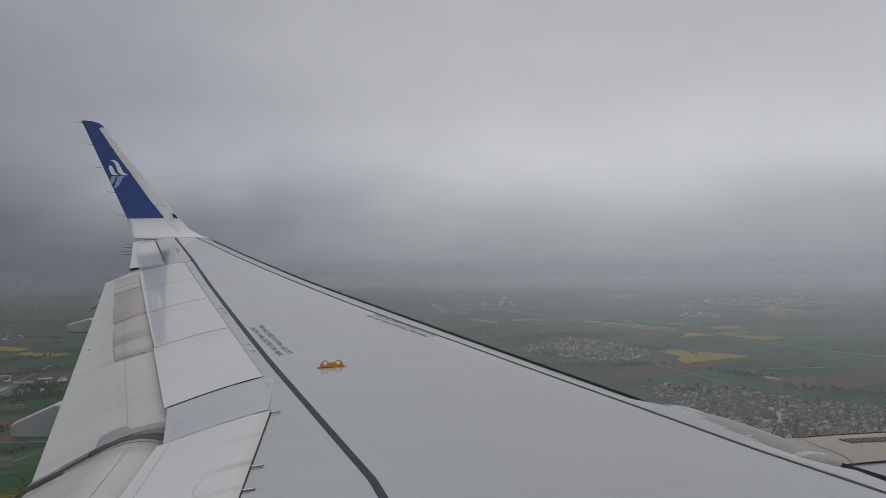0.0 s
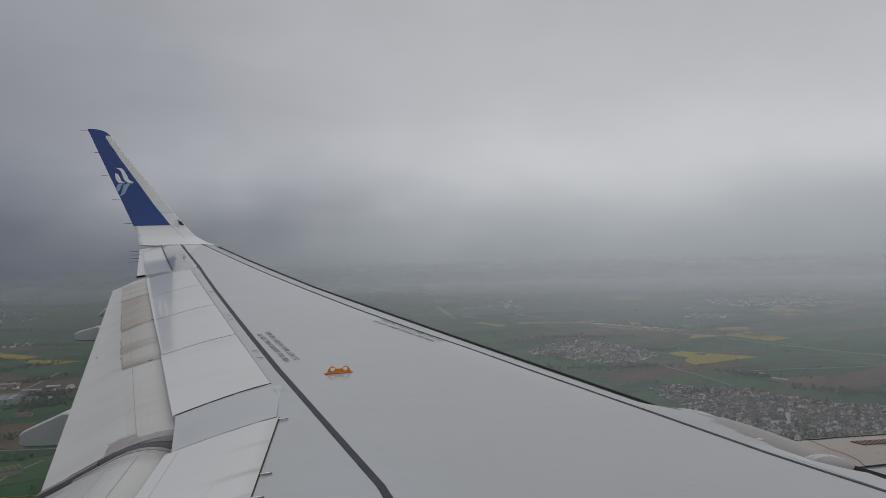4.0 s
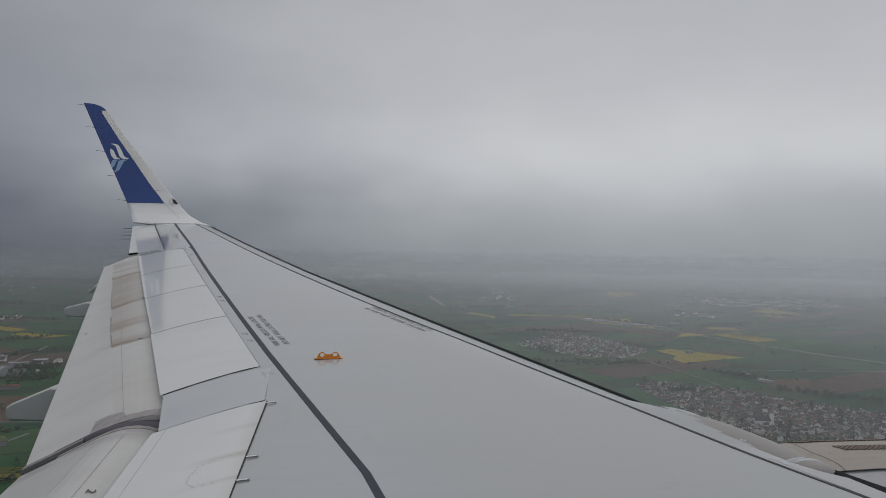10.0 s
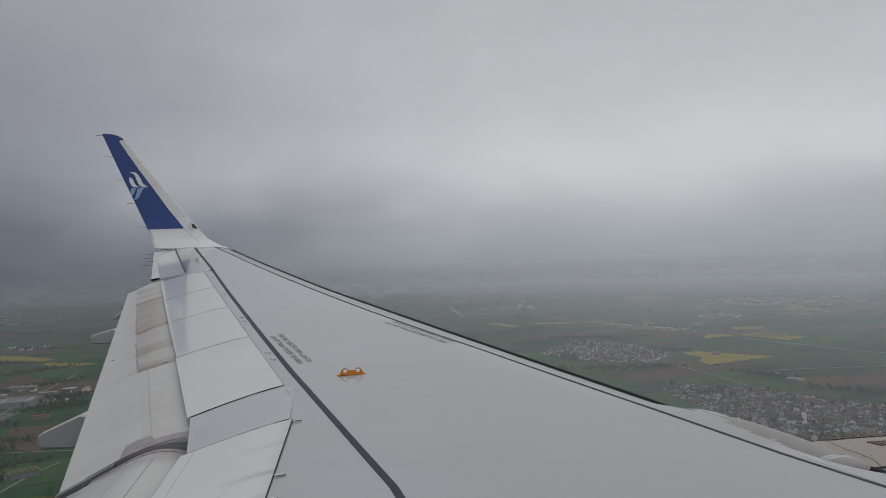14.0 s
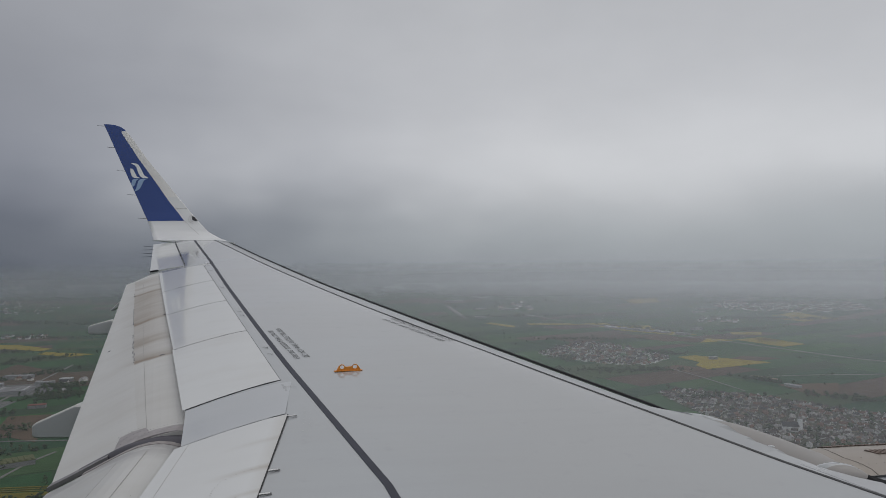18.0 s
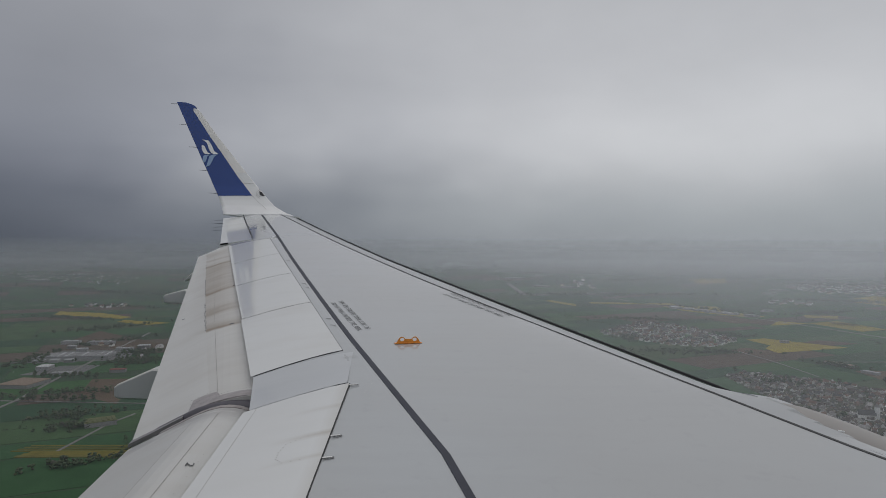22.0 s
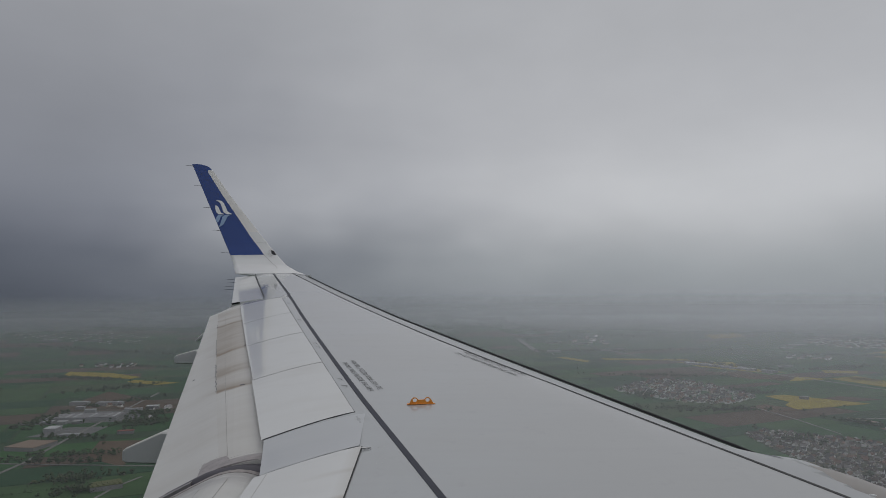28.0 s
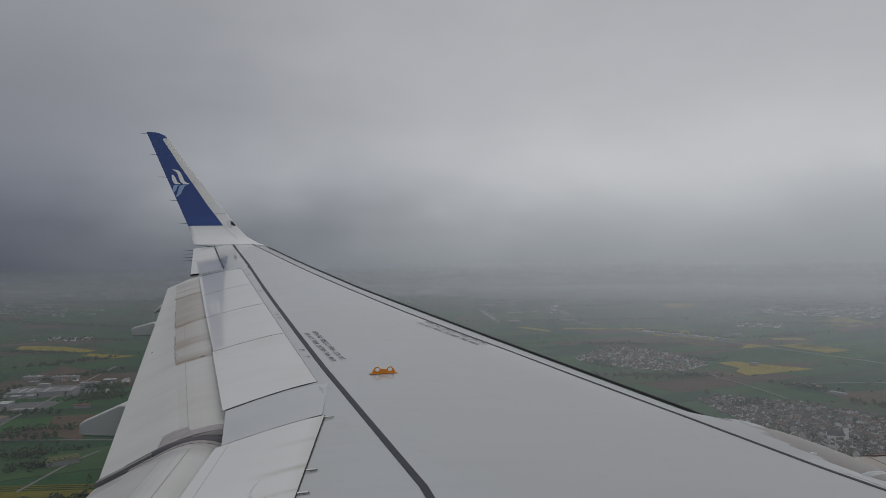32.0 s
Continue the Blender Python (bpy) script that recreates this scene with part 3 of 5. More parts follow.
def flap_point(table, y, f, lift=0.0):
    xf, of, xr, orr = interp(y, table)
    z = z_ref(y) + of + (orr - of) * (f ** 1.35) + 0.05 * math.sin(math.pi * min(1, f * 1.15)) * (1 - f) + lift
    if y < 6.36:
        z -= 0.18 * max(0.0, 1 - f / 0.5) ** 2
    return (xf + (xr - xf) * f, y, z)


def flap_patch(name, table, y0, y1, f0, f1, lift, thick, material, label="", ny=24, nf=12, parent=None):
    pts = [[flap_point(table, y0 + (y1 - y0) * i / ny, f0 + (f1 - f0) * j / nf, lift) for j in range(nf + 1)] for i in range(ny + 1)]
    return link(name, fix(mesh_from(name, *grid_slab(pts, thick), smooth=False)), material, parent or wing, label)


def flap_map(ob, ny, nf):
    """Span and chord shares as a map on a flap."""
    uv = ob.data.uv_layers.new(name="shares")
    k = (ny + 1) * (nf + 1)
    for lp in ob.data.loops:
        v = lp.vertex_index % k
        uv.data[lp.index].uv = (v // (nf + 1) / ny, v % (nf + 1) / nf)


def flap_line(name, table, y0, y1, f0, f1, w, material, parent, lift=0.002, n=24):
    """A thin line on a flap from share f0 of the chord to f1."""
    pts = []
    for k in range(n + 1):
        u = k / n
        y, f = y0 + (y1 - y0) * u, f0 + (f1 - f0) * u
        pts.append([flap_point(table, y, f + q * w, lift) for q in (-0.5, 0.5)])
    return link(name, fix(mesh_from(name, *grid_slab(pts, 0.003))), material, parent)


flap_out = flap_patch("outboard_flap", FLAP_OUT, 6.42, 13.0, 0, 1, 0, 0.03, FLAP_SOOTED, "extended outboard flap in off-white paint", 40, 16)
flap_in = flap_patch("inboard_flap", FLAP_IN, 2.1, 6.25, 0, 1, 0, 0.03, FLAP_WORN, "extended inboard flap in off-white paint", 30, 16)
flap_map(flap_out, 40, 16)
flap_map(flap_in, 30, 16)
# seams and small marks on the flaps
flap_line("flap_seam", FLAP_OUT, 6.62, 12.4, 0.352, 0.575, 0.0035, FAINT_SEAM, flap_out)
flap_line("flap_seam", FLAP_OUT, 6.5, 12.9, 0.035, 0.06, 0.005, FAINT_SEAM, flap_out)
flap_line("flap_seam", FLAP_IN, 2.2, 6.15, 0.31, 0.329, 0.0035, FAINT_SEAM, flap_in)
flap_line("flap_seam", FLAP_IN, 2.2, 6.1, 0.52, 0.50, 0.0025, FAINT_SEAM, flap_in, 0.001)
# chipped black paint along the soot's rear edge
random.seed(3)
for y0, y1, n in ((8.40, 9.55, 24), (9.98, 10.9, 18), (11.75, 11.95, 3)):
    for k in range(n):
        y = y0 + (y1 - y0) * (k + random.random()) / n
        f0 = 0.526 + 0.0577 * (y - 8.36) + random.uniform(-0.010, 0.004)
        flap_patch("chipped_paint", FLAP_OUT, y, y + random.uniform(0.012, 0.045), f0, f0 + random.uniform(0.005, 0.014), 0.002, 0.002, SEAL_GREY, "", 1, 1, flap_out)
for y, f, l in ((8.32, 0.20, 0.05), (10.0, 0.13, 0.06), (11.75, 0.70, 0.03), (9.3, 0.87, 0.03)):
    flap_patch("scuff_mark", FLAP_OUT, y, y + 0.03, f, f + l, 0.002, 0.002, SEAL_GREY, "", 1, 2, flap_out)

# the gap between the flaps: a dark curved seal and a riveted end plate
def sag(f):
    """How far the seal drops towards the flap's nose."""
    return 0.07 * max(0.0, 1 - f / 0.5) ** 1.1


seal = [[Vector(flap_point(FLAP_OUT, 6.44, f, dz - sag(f))) + Vector((0, dyy * (1.0 - 0.75 * f), 0)) for dyy, dz in ((0.02, 0.012), (-0.03, 0.020), (-0.07, 0.010), (-0.11, -0.02), (-0.125, -0.06), (-0.12, -0.10), (0.02, -0.1))]
        for f in [0.8 * k / 16 for k in range(17)]]
link("flap_gap_seal", fix(mesh_from("flap_gap_seal", *loft(seal), smooth=True)), SEAL_GREY, wing, "dark curved seal between the two flaps")
void = [[Vector(flap_point(FLAP_OUT, 6.44, f, dz - sag(f))) + Vector((0, dyy, 0)) for dyy, dz in ((-0.10, -0.02), (-0.16, -0.03), (-0.17, -0.07), (-0.10, -0.07))]
        for f in (0.0, 0.06, 0.12, 0.17)]
link("flap_gap", fix(mesh_from("flap_gap", *loft(void))), SEAL_SHADE_BLACK, wing, "dark opening between the flaps")
# riveted end plate: a broad part over the flap and a narrow rim that folds down to the seal
plate = [[Vector(flap_point(FLAP_OUT, 6.425 + w * wide, f, 0.012 + 0.008 * (1 - w) - sag(f) * (0.30 if w == 0 else 0.08 if w == 0.3 else 0.0))) for w in (0, 0.3, 0.6, 1)]
         for f, wide in ((0.03, 0.07), (0.12, 0.08), (0.2, 0.085), (0.3, 0.09), (0.33, 0.095), (0.36, 0.185), (0.45, 0.21), (0.545, 0.21), (0.565, 0.10), (0.575, 0.03))]
link("flap_end_plate", fix(mesh_from("flap_end_plate", *grid_slab(plate, 0.03))), WORN_METAL, wing, "worn grey riveted plate at the flap's end")
rim = [[Vector(flap_point(FLAP_OUT, 6.43 - 0.06 * w, f, 0.02)) for w in (0, 1)] for f in [0.6 + 0.4 * k / 10 for k in range(11)]]
link("flap_end_rim", fix(mesh_from("flap_end_rim", *grid_slab(rim, 0.03))), SEAL_WORN, wing, "worn metal rim along the flap's end")
low = [[Vector(flap_point(FLAP_IN, 6.25 + 0.04 * w, f, 0.004)) for w in (0, 1)] for f in [0.08 + 0.7 * k / 10 for k in range(11)]]
link("flap_end_rim", fix(mesh_from("flap_end_rim", *grid_slab(low, 0.05))), RUBBED_RIM, wing, "worn metal rim along the flap's end")

# flap track fairings
def fairing(y, x_te, z_te, x_tip, z_tip, low_te, low_tip, w, label):
    """A wedge below the flap that ends in a blunt tip behind its trailing edge."""
    rings = []
    for k in range(13):
        u = -0.2 + 1.2 * k / 12
        x = x_te + (x_tip - x_te) * u
        top = z_te - 0.012 + (z_tip - z_te + 0.012) * u if u > 0 else z_te - 0.035
        low = low_te + (low_tip - low_te) * u
        ww = w * (1 - 0.35 * max(0, u) ** 2)
        if k == 12:
            top, low, ww = top - 0.012, low + 0.012, ww * 0.75
        mid, hh = (top + low) / 2, (top - low) / 2
        ch = min(0.014, hh * 0.4)
        rings.append([(x, y + a * ww + p * ch, mid + b * hh + q * ch) for a, b, p, q in ((1, 1, 0, -1), (1, 1, -1, 0), (-1, 1, 1, 0), (-1, 1, 0, -1), (-1, -1, 0, 1), (-1, -1, 1, 0), (1, -1, -1, 0), (1, -1, 0, 1))])
    me = fix(mesh_from("flap_track_fairing", *loft(rings), smooth=True))
    me.materials.append(FAIRING_SHADED)
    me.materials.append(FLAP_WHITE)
    # light painted in: upward faces get the paler paint, shaded sides the darker
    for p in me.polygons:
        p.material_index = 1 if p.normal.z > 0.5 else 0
    link("flap_track_fairing", me, None, wing, label).data.set_sharp_from_angle(angle=radians(30))


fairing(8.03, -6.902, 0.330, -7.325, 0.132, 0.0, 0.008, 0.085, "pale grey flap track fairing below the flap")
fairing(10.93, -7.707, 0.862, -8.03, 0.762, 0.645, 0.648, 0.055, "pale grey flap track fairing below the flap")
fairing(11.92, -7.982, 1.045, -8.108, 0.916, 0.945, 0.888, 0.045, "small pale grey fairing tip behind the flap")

# ---- winglet ----
SHARK = [(16.30, 2.116, -7.42, -8.89), (16.45, 2.165, -7.55, -8.94), (16.56, 2.209, -7.642, -8.99), (16.70, 2.27, -7.77, -9.05),
         (16.80, 2.331, -7.877, -9.09), (16.94, 2.50, -8.06, -9.185), (17.09, 2.80, -8.34, -9.36), (17.24, 3.233, -8.715, -9.59),
         (17.49, 4.03, -9.396, -10.015), (17.70, 4.69, -9.905, -10.36), (17.735, 4.79, -10.0, -10.415), (17.75, 4.846, -10.096, -10.445),
         (17.764, 4.89, -10.24, -10.468), (17.768, 4.904, -10.38, -10.476)]


def shark(h, f, out=0.0):
    """A point of the winglet: h metres up its height (world z), f from nose to trailing edge, out towards the cabin."""
    y, xl, xt = interp(h, [(s[1], s[0], s[2], s[3]) for s in SHARK])
    y2 = interp(h + 0.05, [(s[1], s[0]) for s in SHARK])[0]
    y1 = interp(h - 0.05, [(s[1], s[0]) for s in SHARK])[0]
    nrm = Vector((0, -0.1, y2 - y1)).normalized()
    chord = xl - xt
    t = chord * 0.5 * (0.2969 * math.sqrt(f) - 0.126 * f - 0.3516 * f * f + 0.2843 * f ** 3 - 0.1015 * f ** 4) * 0.8
    near = 0.45 * t * min(1.0, max(0.0, (h - 2.3) / 0.4))
    return Vector((xl + (xt - xl) * f, y, h)) + nrm * (near + out), nrm, t


hs = [2.116, 2.13, 2.145, 2.165, 2.187, 2.209, 2.24, 2.27, 2.30, 2.331, 2.37, 2.41, 2.45, 2.50, 2.57] + [2.57 + (4.69 - 2.57) * k / 20 for k in range(1, 21)] + [4.74, 4.79, 4.82, 4.846, 4.87, 4.89, 4.904]
fs = [0, 0.004, 0.012, 0.03, 0.06, 0.1, 0.16, 0.25, 0.35, 0.5, 0.65, 0.8, 0.92, 1.0]
rings = []
for h in hs:
    near = [shark(h, f)[0] for f in fs]
    far = [shark(h, f)[0] - shark(h, f)[1] * 2 * shark(h, f)[2] - shark(h, f)[1] * 0.004 for f in reversed(fs)]
    rings.append(near + far)
winglet = link("winglet", fix(mesh_from("winglet", *loft(rings), smooth=True)), TIP_WHITE, wing, "upturned white winglet with dark blue paint")


def split_x(h):
    """Front boundary of the blue paint, as a share of the chord."""
    x = interp(h, [(2.26, -8.049), (2.406, -8.254), (2.585, -8.447), (3.04, -8.83), (3.55, -9.213), (4.06, -9.605), (4.70, -10.062), (4.735, -10.05), (4.80, -10.01), (4.904, -10.3)])[0]
    xl, xt = interp(h, [(s[1], s[2], s[3]) for s in SHARK])
    return min(0.98, max(0.0, (xl - x) / (xl - xt)))


def shark_patch(name, h0, h1, front, rear, lift, material, label="", nh=30, nf=8, parent=None):
    pts = []
    for i in range(nh + 1):
        h = h0 + (h1 - h0) * i / nh
        a, b = front(h), rear(h)
        pts.append([shark(h, a + (b - a) * j / nf, lift)[0] for j in range(nf + 1)])
    v, f = [p for r in pts for p in r], []
    for i in range(nh):
        for j in range(nf):
            a = i * (nf + 1) + j
            f.append((a, a + 1, a + nf + 2, a + nf + 1))
    me = mesh_from(name, v, f, True)
    return link(name, me, material, parent or winglet, label)


shark_patch("blue_paint", 2.572, 4.735, split_x, lambda h: 0.995, 0.004, BLUE, "dark blue painted panel", 40)
shark_patch("blue_tip", 4.735, 4.903, lambda h: max(0.0, min(split_x(h), 0.02)), lambda h: 0.99, 0.004, BLUE, "dark blue painted tip", 12)
shark_patch("nose_paint", 3.13, 4.70, lambda h: 0.004, lambda h: split_x(h) - 0.012, 0.002, TIP_GREY, "warm grey worn leading edge paint", 30, 4)
shark_patch("nose_seam", 2.24, 2.60, lambda h: split_x(h) - 0.004, lambda h: split_x(h) + 0.004, 0.004, FAINT_SEAM, "", 12, 1)
shark_patch("nose_seam", 2.86, 2.868, lambda h: 0.02, lambda h: split_x(h) - 0.01, 0.004, FAINT_SEAM, "", 1, 6)


def shark_at(x, h, lift):
    xl, xt = interp(h, [(s[1], s[2], s[3]) for s in SHARK])
    return shark(h, min(0.99, max(0.01, (xl - x) / (xl - xt))), lift)[0]


def smooth_at(pts, u):
    """A point of the smooth curve through pts at share u."""
    k = min(int(u * (len(pts) - 1)), len(pts) - 2)
    w = u * (len(pts) - 1) - k
    p = [Vector(pts[min(max(j, 0), len(pts) - 1)]) for j in (k - 1, k, k + 1, k + 2)]
    return 0.5 * (2 * p[1] + (p[2] - p[0]) * w + (2 * p[0] - 5 * p[1] + 4 * p[2] - p[3]) * w * w + (3 * p[1] - p[0] - 3 * p[2] + p[3]) * w ** 3)


def wave(name, upper, lower, material, label):
    """A flat leaf between two curves through emblem points on the winglet."""
    n = 16
    pts = []
    for k in range(n + 1):
        a, b = em(*smooth_at(upper, k / n)), em(*smooth_at(lower, k / n))
        pts.append([shark_at(*Vector(a).lerp(Vector(b), q), 0.009) for q in (0, 0.5, 1)])
    v, f = [p for r in pts for p in r], []
    for i in range(n):
        for j in range(2):
            a = i * 3 + j
            f.append((a, a + 1, a + 4, a + 3))
    return link(name, mesh_from(name, v, f, True), material, winglet, label)


def em(u, v):
    """Emblem units to the winglet's x and z."""
    return (-9.767 + u * 0.0122 + v * 0.00152, 3.939 + u * 0.0002 - v * 0.0134)


wave("emblem_leaf", [(0.9, 0), (13, 2), (20.5, 12.5), (25, 22), (34, 27.3)], [(0.9, 0), (9.5, 5.5), (13.6, 15.5), (17, 23), (22.8, 27.3)], LOGO_WHITE, "white curved shape of the emblem")
wave("emblem_leaf", [(0.4, 9.2), (5.5, 12), (8.8, 18.3), (12, 24), (18.2, 27)], [(0.4, 9.2), (0.2, 16), (2.6, 22.5), (5.5, 26), (8.5, 27)], LOGO_WHITE, "white curved shape of the emblem")
wave("emblem_leaf", [(33, 28.2), (25.5, 31), (20.8, 38.7), (15.5, 47), (6.5, 51)], [(21.8, 28.2), (15, 31), (12.6, 38), (10, 45.5), (6.5, 51)], LOGO_BLUE, "pale blue curved shape of the emblem")
wave("emblem_leaf", [(17.7, 28.2), (11.5, 31), (9.4, 36), (6.5, 41), (2.4, 42.8)], [(6.5, 28.2), (3.2, 31), (2.0, 36), (1.6, 40), (2.4, 42.8)], LOGO_BLUE, "pale blue curved shape of the emblem")
# fillet where the winglet meets the slat
fillet = []
for k in range(9):
    u = k / 8
    y = 15.86 + (16.36 - 15.86) * u
    xl = float(np.interp(y, (15.86, 15.92, 16.31, 16.45), (-7.10, -7.15, -7.41, -7.55)))
    fillet.append([(xl - w * (0.02 + 0.22 * u), y, z_ref(y) + 0.012 - 0.05 * (1 - w) * (1 - u)) for w in (0, 0.5, 1)])
link("winglet_fillet", fix(mesh_from("winglet_fillet", *grid_slab(fillet, 0.03))), TIP_WHITE, wing, "white fillet between slat and winglet")
LENS_DARK = plain("dark_glass", (0.03, 0.03, 0.035), 0.08)
# navigation light in the winglet's nose
lens = [shark_at(x, h, 0.006) for x, h in ((-8.285, 2.685), (-8.20, 2.665), (-8.09, 2.58), (-8.18, 2.56), (-8.26, 2.59))]
link("navigation_light", mesh_from("navigation_light", lens, [(0, 1, 2, 3, 4)]), LENS_DARK, winglet, "dark glazed navigation light")
for k, grow in enumerate((0.03, 0.07)):
    arc = []
    for i in range(9):
        a = radians(60 + 190 * i / 8)
        arc.append([shark_at(-8.19 + (0.10 + grow + q) * math.cos(a) * 0.9, 2.62 + (0.055 + grow * 0.8 + q) * math.sin(a), 0.004) for q in (0, 0.008)])
    v = [p for r in arc for p in r]
    link("light_seam", mesh_from("light_seam", v, [(2 * i, 2 * i + 1, 2 * i + 3, 2 * i + 2) for i in range(8)]), FAINT_SEAM, winglet)

for h, length in ((4.85, 0.17), (4.315, 0.17), (3.75, 0.18), (3.178, 0.19), (2.625, 0.19)):
    y, xt = interp(h, [(s[1], s[0], s[3]) for s in SHARK])
    rod("static_discharger", (xt + 0.02, y - 0.01, h), (xt - length, y - 0.01, h + 0.015), 0.006, LINE_GREY, wing, 0.003, 6)
for k in range(4):
    y = (16.05, 15.57, 15.10, 14.70)[k]
    x = float(np.interp(y, (13.1, 16.3), (-7.94, -8.89))) + 0.04
    z = z_ref(y) - float(np.interp(y, (13.1, 16.3), (0.136, 0.082)))
    rod("static_discharger", (x + 0.02, y, z), (x - 0.22, y, z - 0.01), 0.006, LINE_GREY, wing, 0.003, 6)

# ---- marks and fittings on the wing's top ----
def stencil(at, along, size, turn_over):
    """The painted warning, lying on the skin. at: (x, y) of its start; along: (x, y) of its end."""
    cu = bpy.data.curves.new("walkway_warning", "FONT")
    cu.body = "DO NOT WALK OUTSIDE THIS AREA"
    cu.size, cu.extrude, cu.offset = size, 0.0005, -0.0016
    cu.space_word = 1.7
    cu.materials.append(TEXT_DARK)
    ob = new("walkway_warning", cu)
    a, b = Vector((*at, z_top(*at) + 0.004)), Vector((*along, z_top(*along) + 0.004))
    if turn_over:
        a, b = b, a
    e = (b - a).normalized()
    up = Vector((0, 0, 1)) - e * e.z
    side = up.cross(e).normalized()
    up = e.cross(side).normalized()
    m = Matrix((e, side, up)).transposed().to_4x4()
    m.translation = a
    bpy.context.view_layer.update()
    stretch_to = (b - a).length / max(ob.dimensions.x, 0.01)
    ob.matrix_world = m @ Matrix.Diagonal((stretch_to, 1, 1, 1))
    ob.parent = wing
    return ob


stencil((-5.321, 8.405), (-4.938, 7.393), 0.074, False)
stencil((-5.205, 8.490), (-4.816, 7.449), 0.074, True)
stencil((-4.167, 8.810), (-3.628, 7.872), 0.074, False)
stencil((-4.040, 8.866), (-3.505, 7.910), 0.074, True)
two = bpy.data.curves.new("flap_number", "FONT")
two.body, two.size, two.extrude = "2", 0.070, 0.0005
two.materials.append(TEXT_DARK)
ob = new("flap_number", two)
ob.parent = flap_in
p, q, r = [Vector(flap_point(FLAP_IN, y, f, 0.006)) for y, f in ((5.435, 0.272), (5.335, 0.272), (5.435, 0.21))]
e1, e2 = (q - p).normalized(), (r - p).normalized()
e3 = e1.cross(e2).normalized()
frame_m = Matrix((e1, e3.cross(e1), e3)).transposed().to_4x4()
frame_m.translation = p
ob.matrix_local = frame_m @ Matrix.Diagonal((1.3, 0.95, 1.0, 1.0))

# hinge fittings in front of the inboard spoiler, small latches in front of the others, and rivets
for x, y in ((-4.815, 6.068), (-4.82, 5.28), (-4.826, 5.02), (-4.836, 4.4)):
    slot = link("hinge_slot", bpy.data.meshes.get("hinge_slot") or box_mesh("hinge_slot", 0.060, 0.017, 0.0015, 0.0005), SEAM, wing)
    slot.matrix_local = pose(x + 0.006, y, z_top(x, y) + 0.003, 7, 0, 14)
    ob = link("hinge_fitting", bpy.data.meshes.get("hinge_fitting") or box_mesh("hinge_fitting", 0.054, 0.011, 0.003, 0.001), FITTING, wing, "small metal hinge fitting")
    ob.matrix_local = pose(x, y, z_top(x, y) + 0.005, 7, 0, 14)


def latch_mesh():
    """A thin bar with a short hook at its front end."""
    v, f = [], []
    for x0, x1, y0, y1 in ((-0.028, 0.028, -0.0014, 0.0014), (0.023, 0.028, -0.022, -0.0014)):
        k = len(v)
        v += [(x, y, z) for z in (-0.001, 0.001) for x, y in ((x0, y0), (x1, y0), (x1, y1), (x0, y1))]
        f += [tuple(i + k for i in q) for q in ((3, 2, 1, 0), (4, 5, 6, 7), (0, 1, 5, 4), (1, 2, 6, 5), (2, 3, 7, 6), (3, 0, 4, 7))]
    return mesh_from("latch", v, f)


for y in (12.3, 10.86, 9.34, 9.14, 7.79, 7.565):
    x = x_hinge(y) + 0.02
    ob = link("latch", bpy.data.meshes.get("latch") or latch_mesh(), SEAM, wing)
    ob.matrix_local = pose(x + 0.045, y, z_top(x + 0.045, y) + 0.003, 8, 0, -18)
rv, rf = [], []


def rivet(x, y, z, r=0.005):
    k = len(rv)
    rv.extend([(x + r * math.cos(t), y + r * math.sin(t), z) for t in [math.pi * j / 3 for j in range(6)]])
    rf.append(tuple(range(k, k + 6)))


loop = [(-4.90, 5.338), (-5.013, 5.289), (-5.084, 5.237), (-5.105, 5.148), (-5.101, 5.071), (-5.058, 5.017), (-4.92, 5.028)]
for (x0, y0), (x1, y1) in zip(loop, loop[1:]):
    for k in range(3):
        x, y = x0 + (x1 - x0) * k / 3, y0 + (y1 - y0) * k / 3
        rivet(x, y, z_top(x, y) + 0.0065, 0.0042)
for k in range(7):
    for x in (-4.738 + 0.005 * k, -4.698 + 0.004 * k):
        y = 6.14 - 0.055 * k + 0.02 * math.sin(5 * k + 9 * x)
        rivet(x + 0.012 * math.sin(3 * k), y, z_top(x, y) + 0.003, 0.004)
for k in range(9):
    rivet(-4.86 - 0.012 * k, 6.68 - 0.01 * (k % 3), z_top(-4.86 - 0.012 * k, 6.68) + 0.003, 0.005)
for k in range(26):
    p = flap_point(FLAP_IN, 3.3 + 0.09 * k, 0.22, 0.004)
    rivet(*p, 0.004)
tagged(link("rivets", mesh_from("rivets", rv, rf), FAINT_SEAM, wing, "rows of small dark rivets"), kind="stuff")
# darker rivets and scratches on the worn end plate
rv, rf = [], []
for k in range(22):
    f = 0.05 + 0.024 * k
    for row in range(2 if f < 0.36 else 3):
        y = 6.455 + (0.035 if f < 0.36 else 0.07) * row + random.uniform(-0.003, 0.003)
        rivet(*flap_point(FLAP_OUT, y, f + 0.008 * (row % 2), 0.032), random.uniform(0.003, 0.0048))
tagged(link("plate_rivets", mesh_from("plate_rivets", rv, rf), SEAL_GREY, wing, "rows of dark rivets on the worn plate"), kind="stuff")

# orange lifting bracket with two holes
bm = bmesh.new()
outline = [(-0.125, 0), (-0.105, 0.006), (-0.085, 0.045), (-0.065, 0.062), (-0.045, 0.06), (-0.025, 0.04), (0.025, 0.04), (0.045, 0.06), (0.065, 0.062), (0.085, 0.045), (0.105, 0.006), (0.125, 0)]
holes = (-0.055, 0.055)
prof = [(sx, sz) for sx, sz in outline]
vs = [bm.verts.new((x, 0, z)) for x, z in prof]
edges = [bm.edges.new((a, b)) for a, b in zip(vs, vs[1:] + vs[:1])]
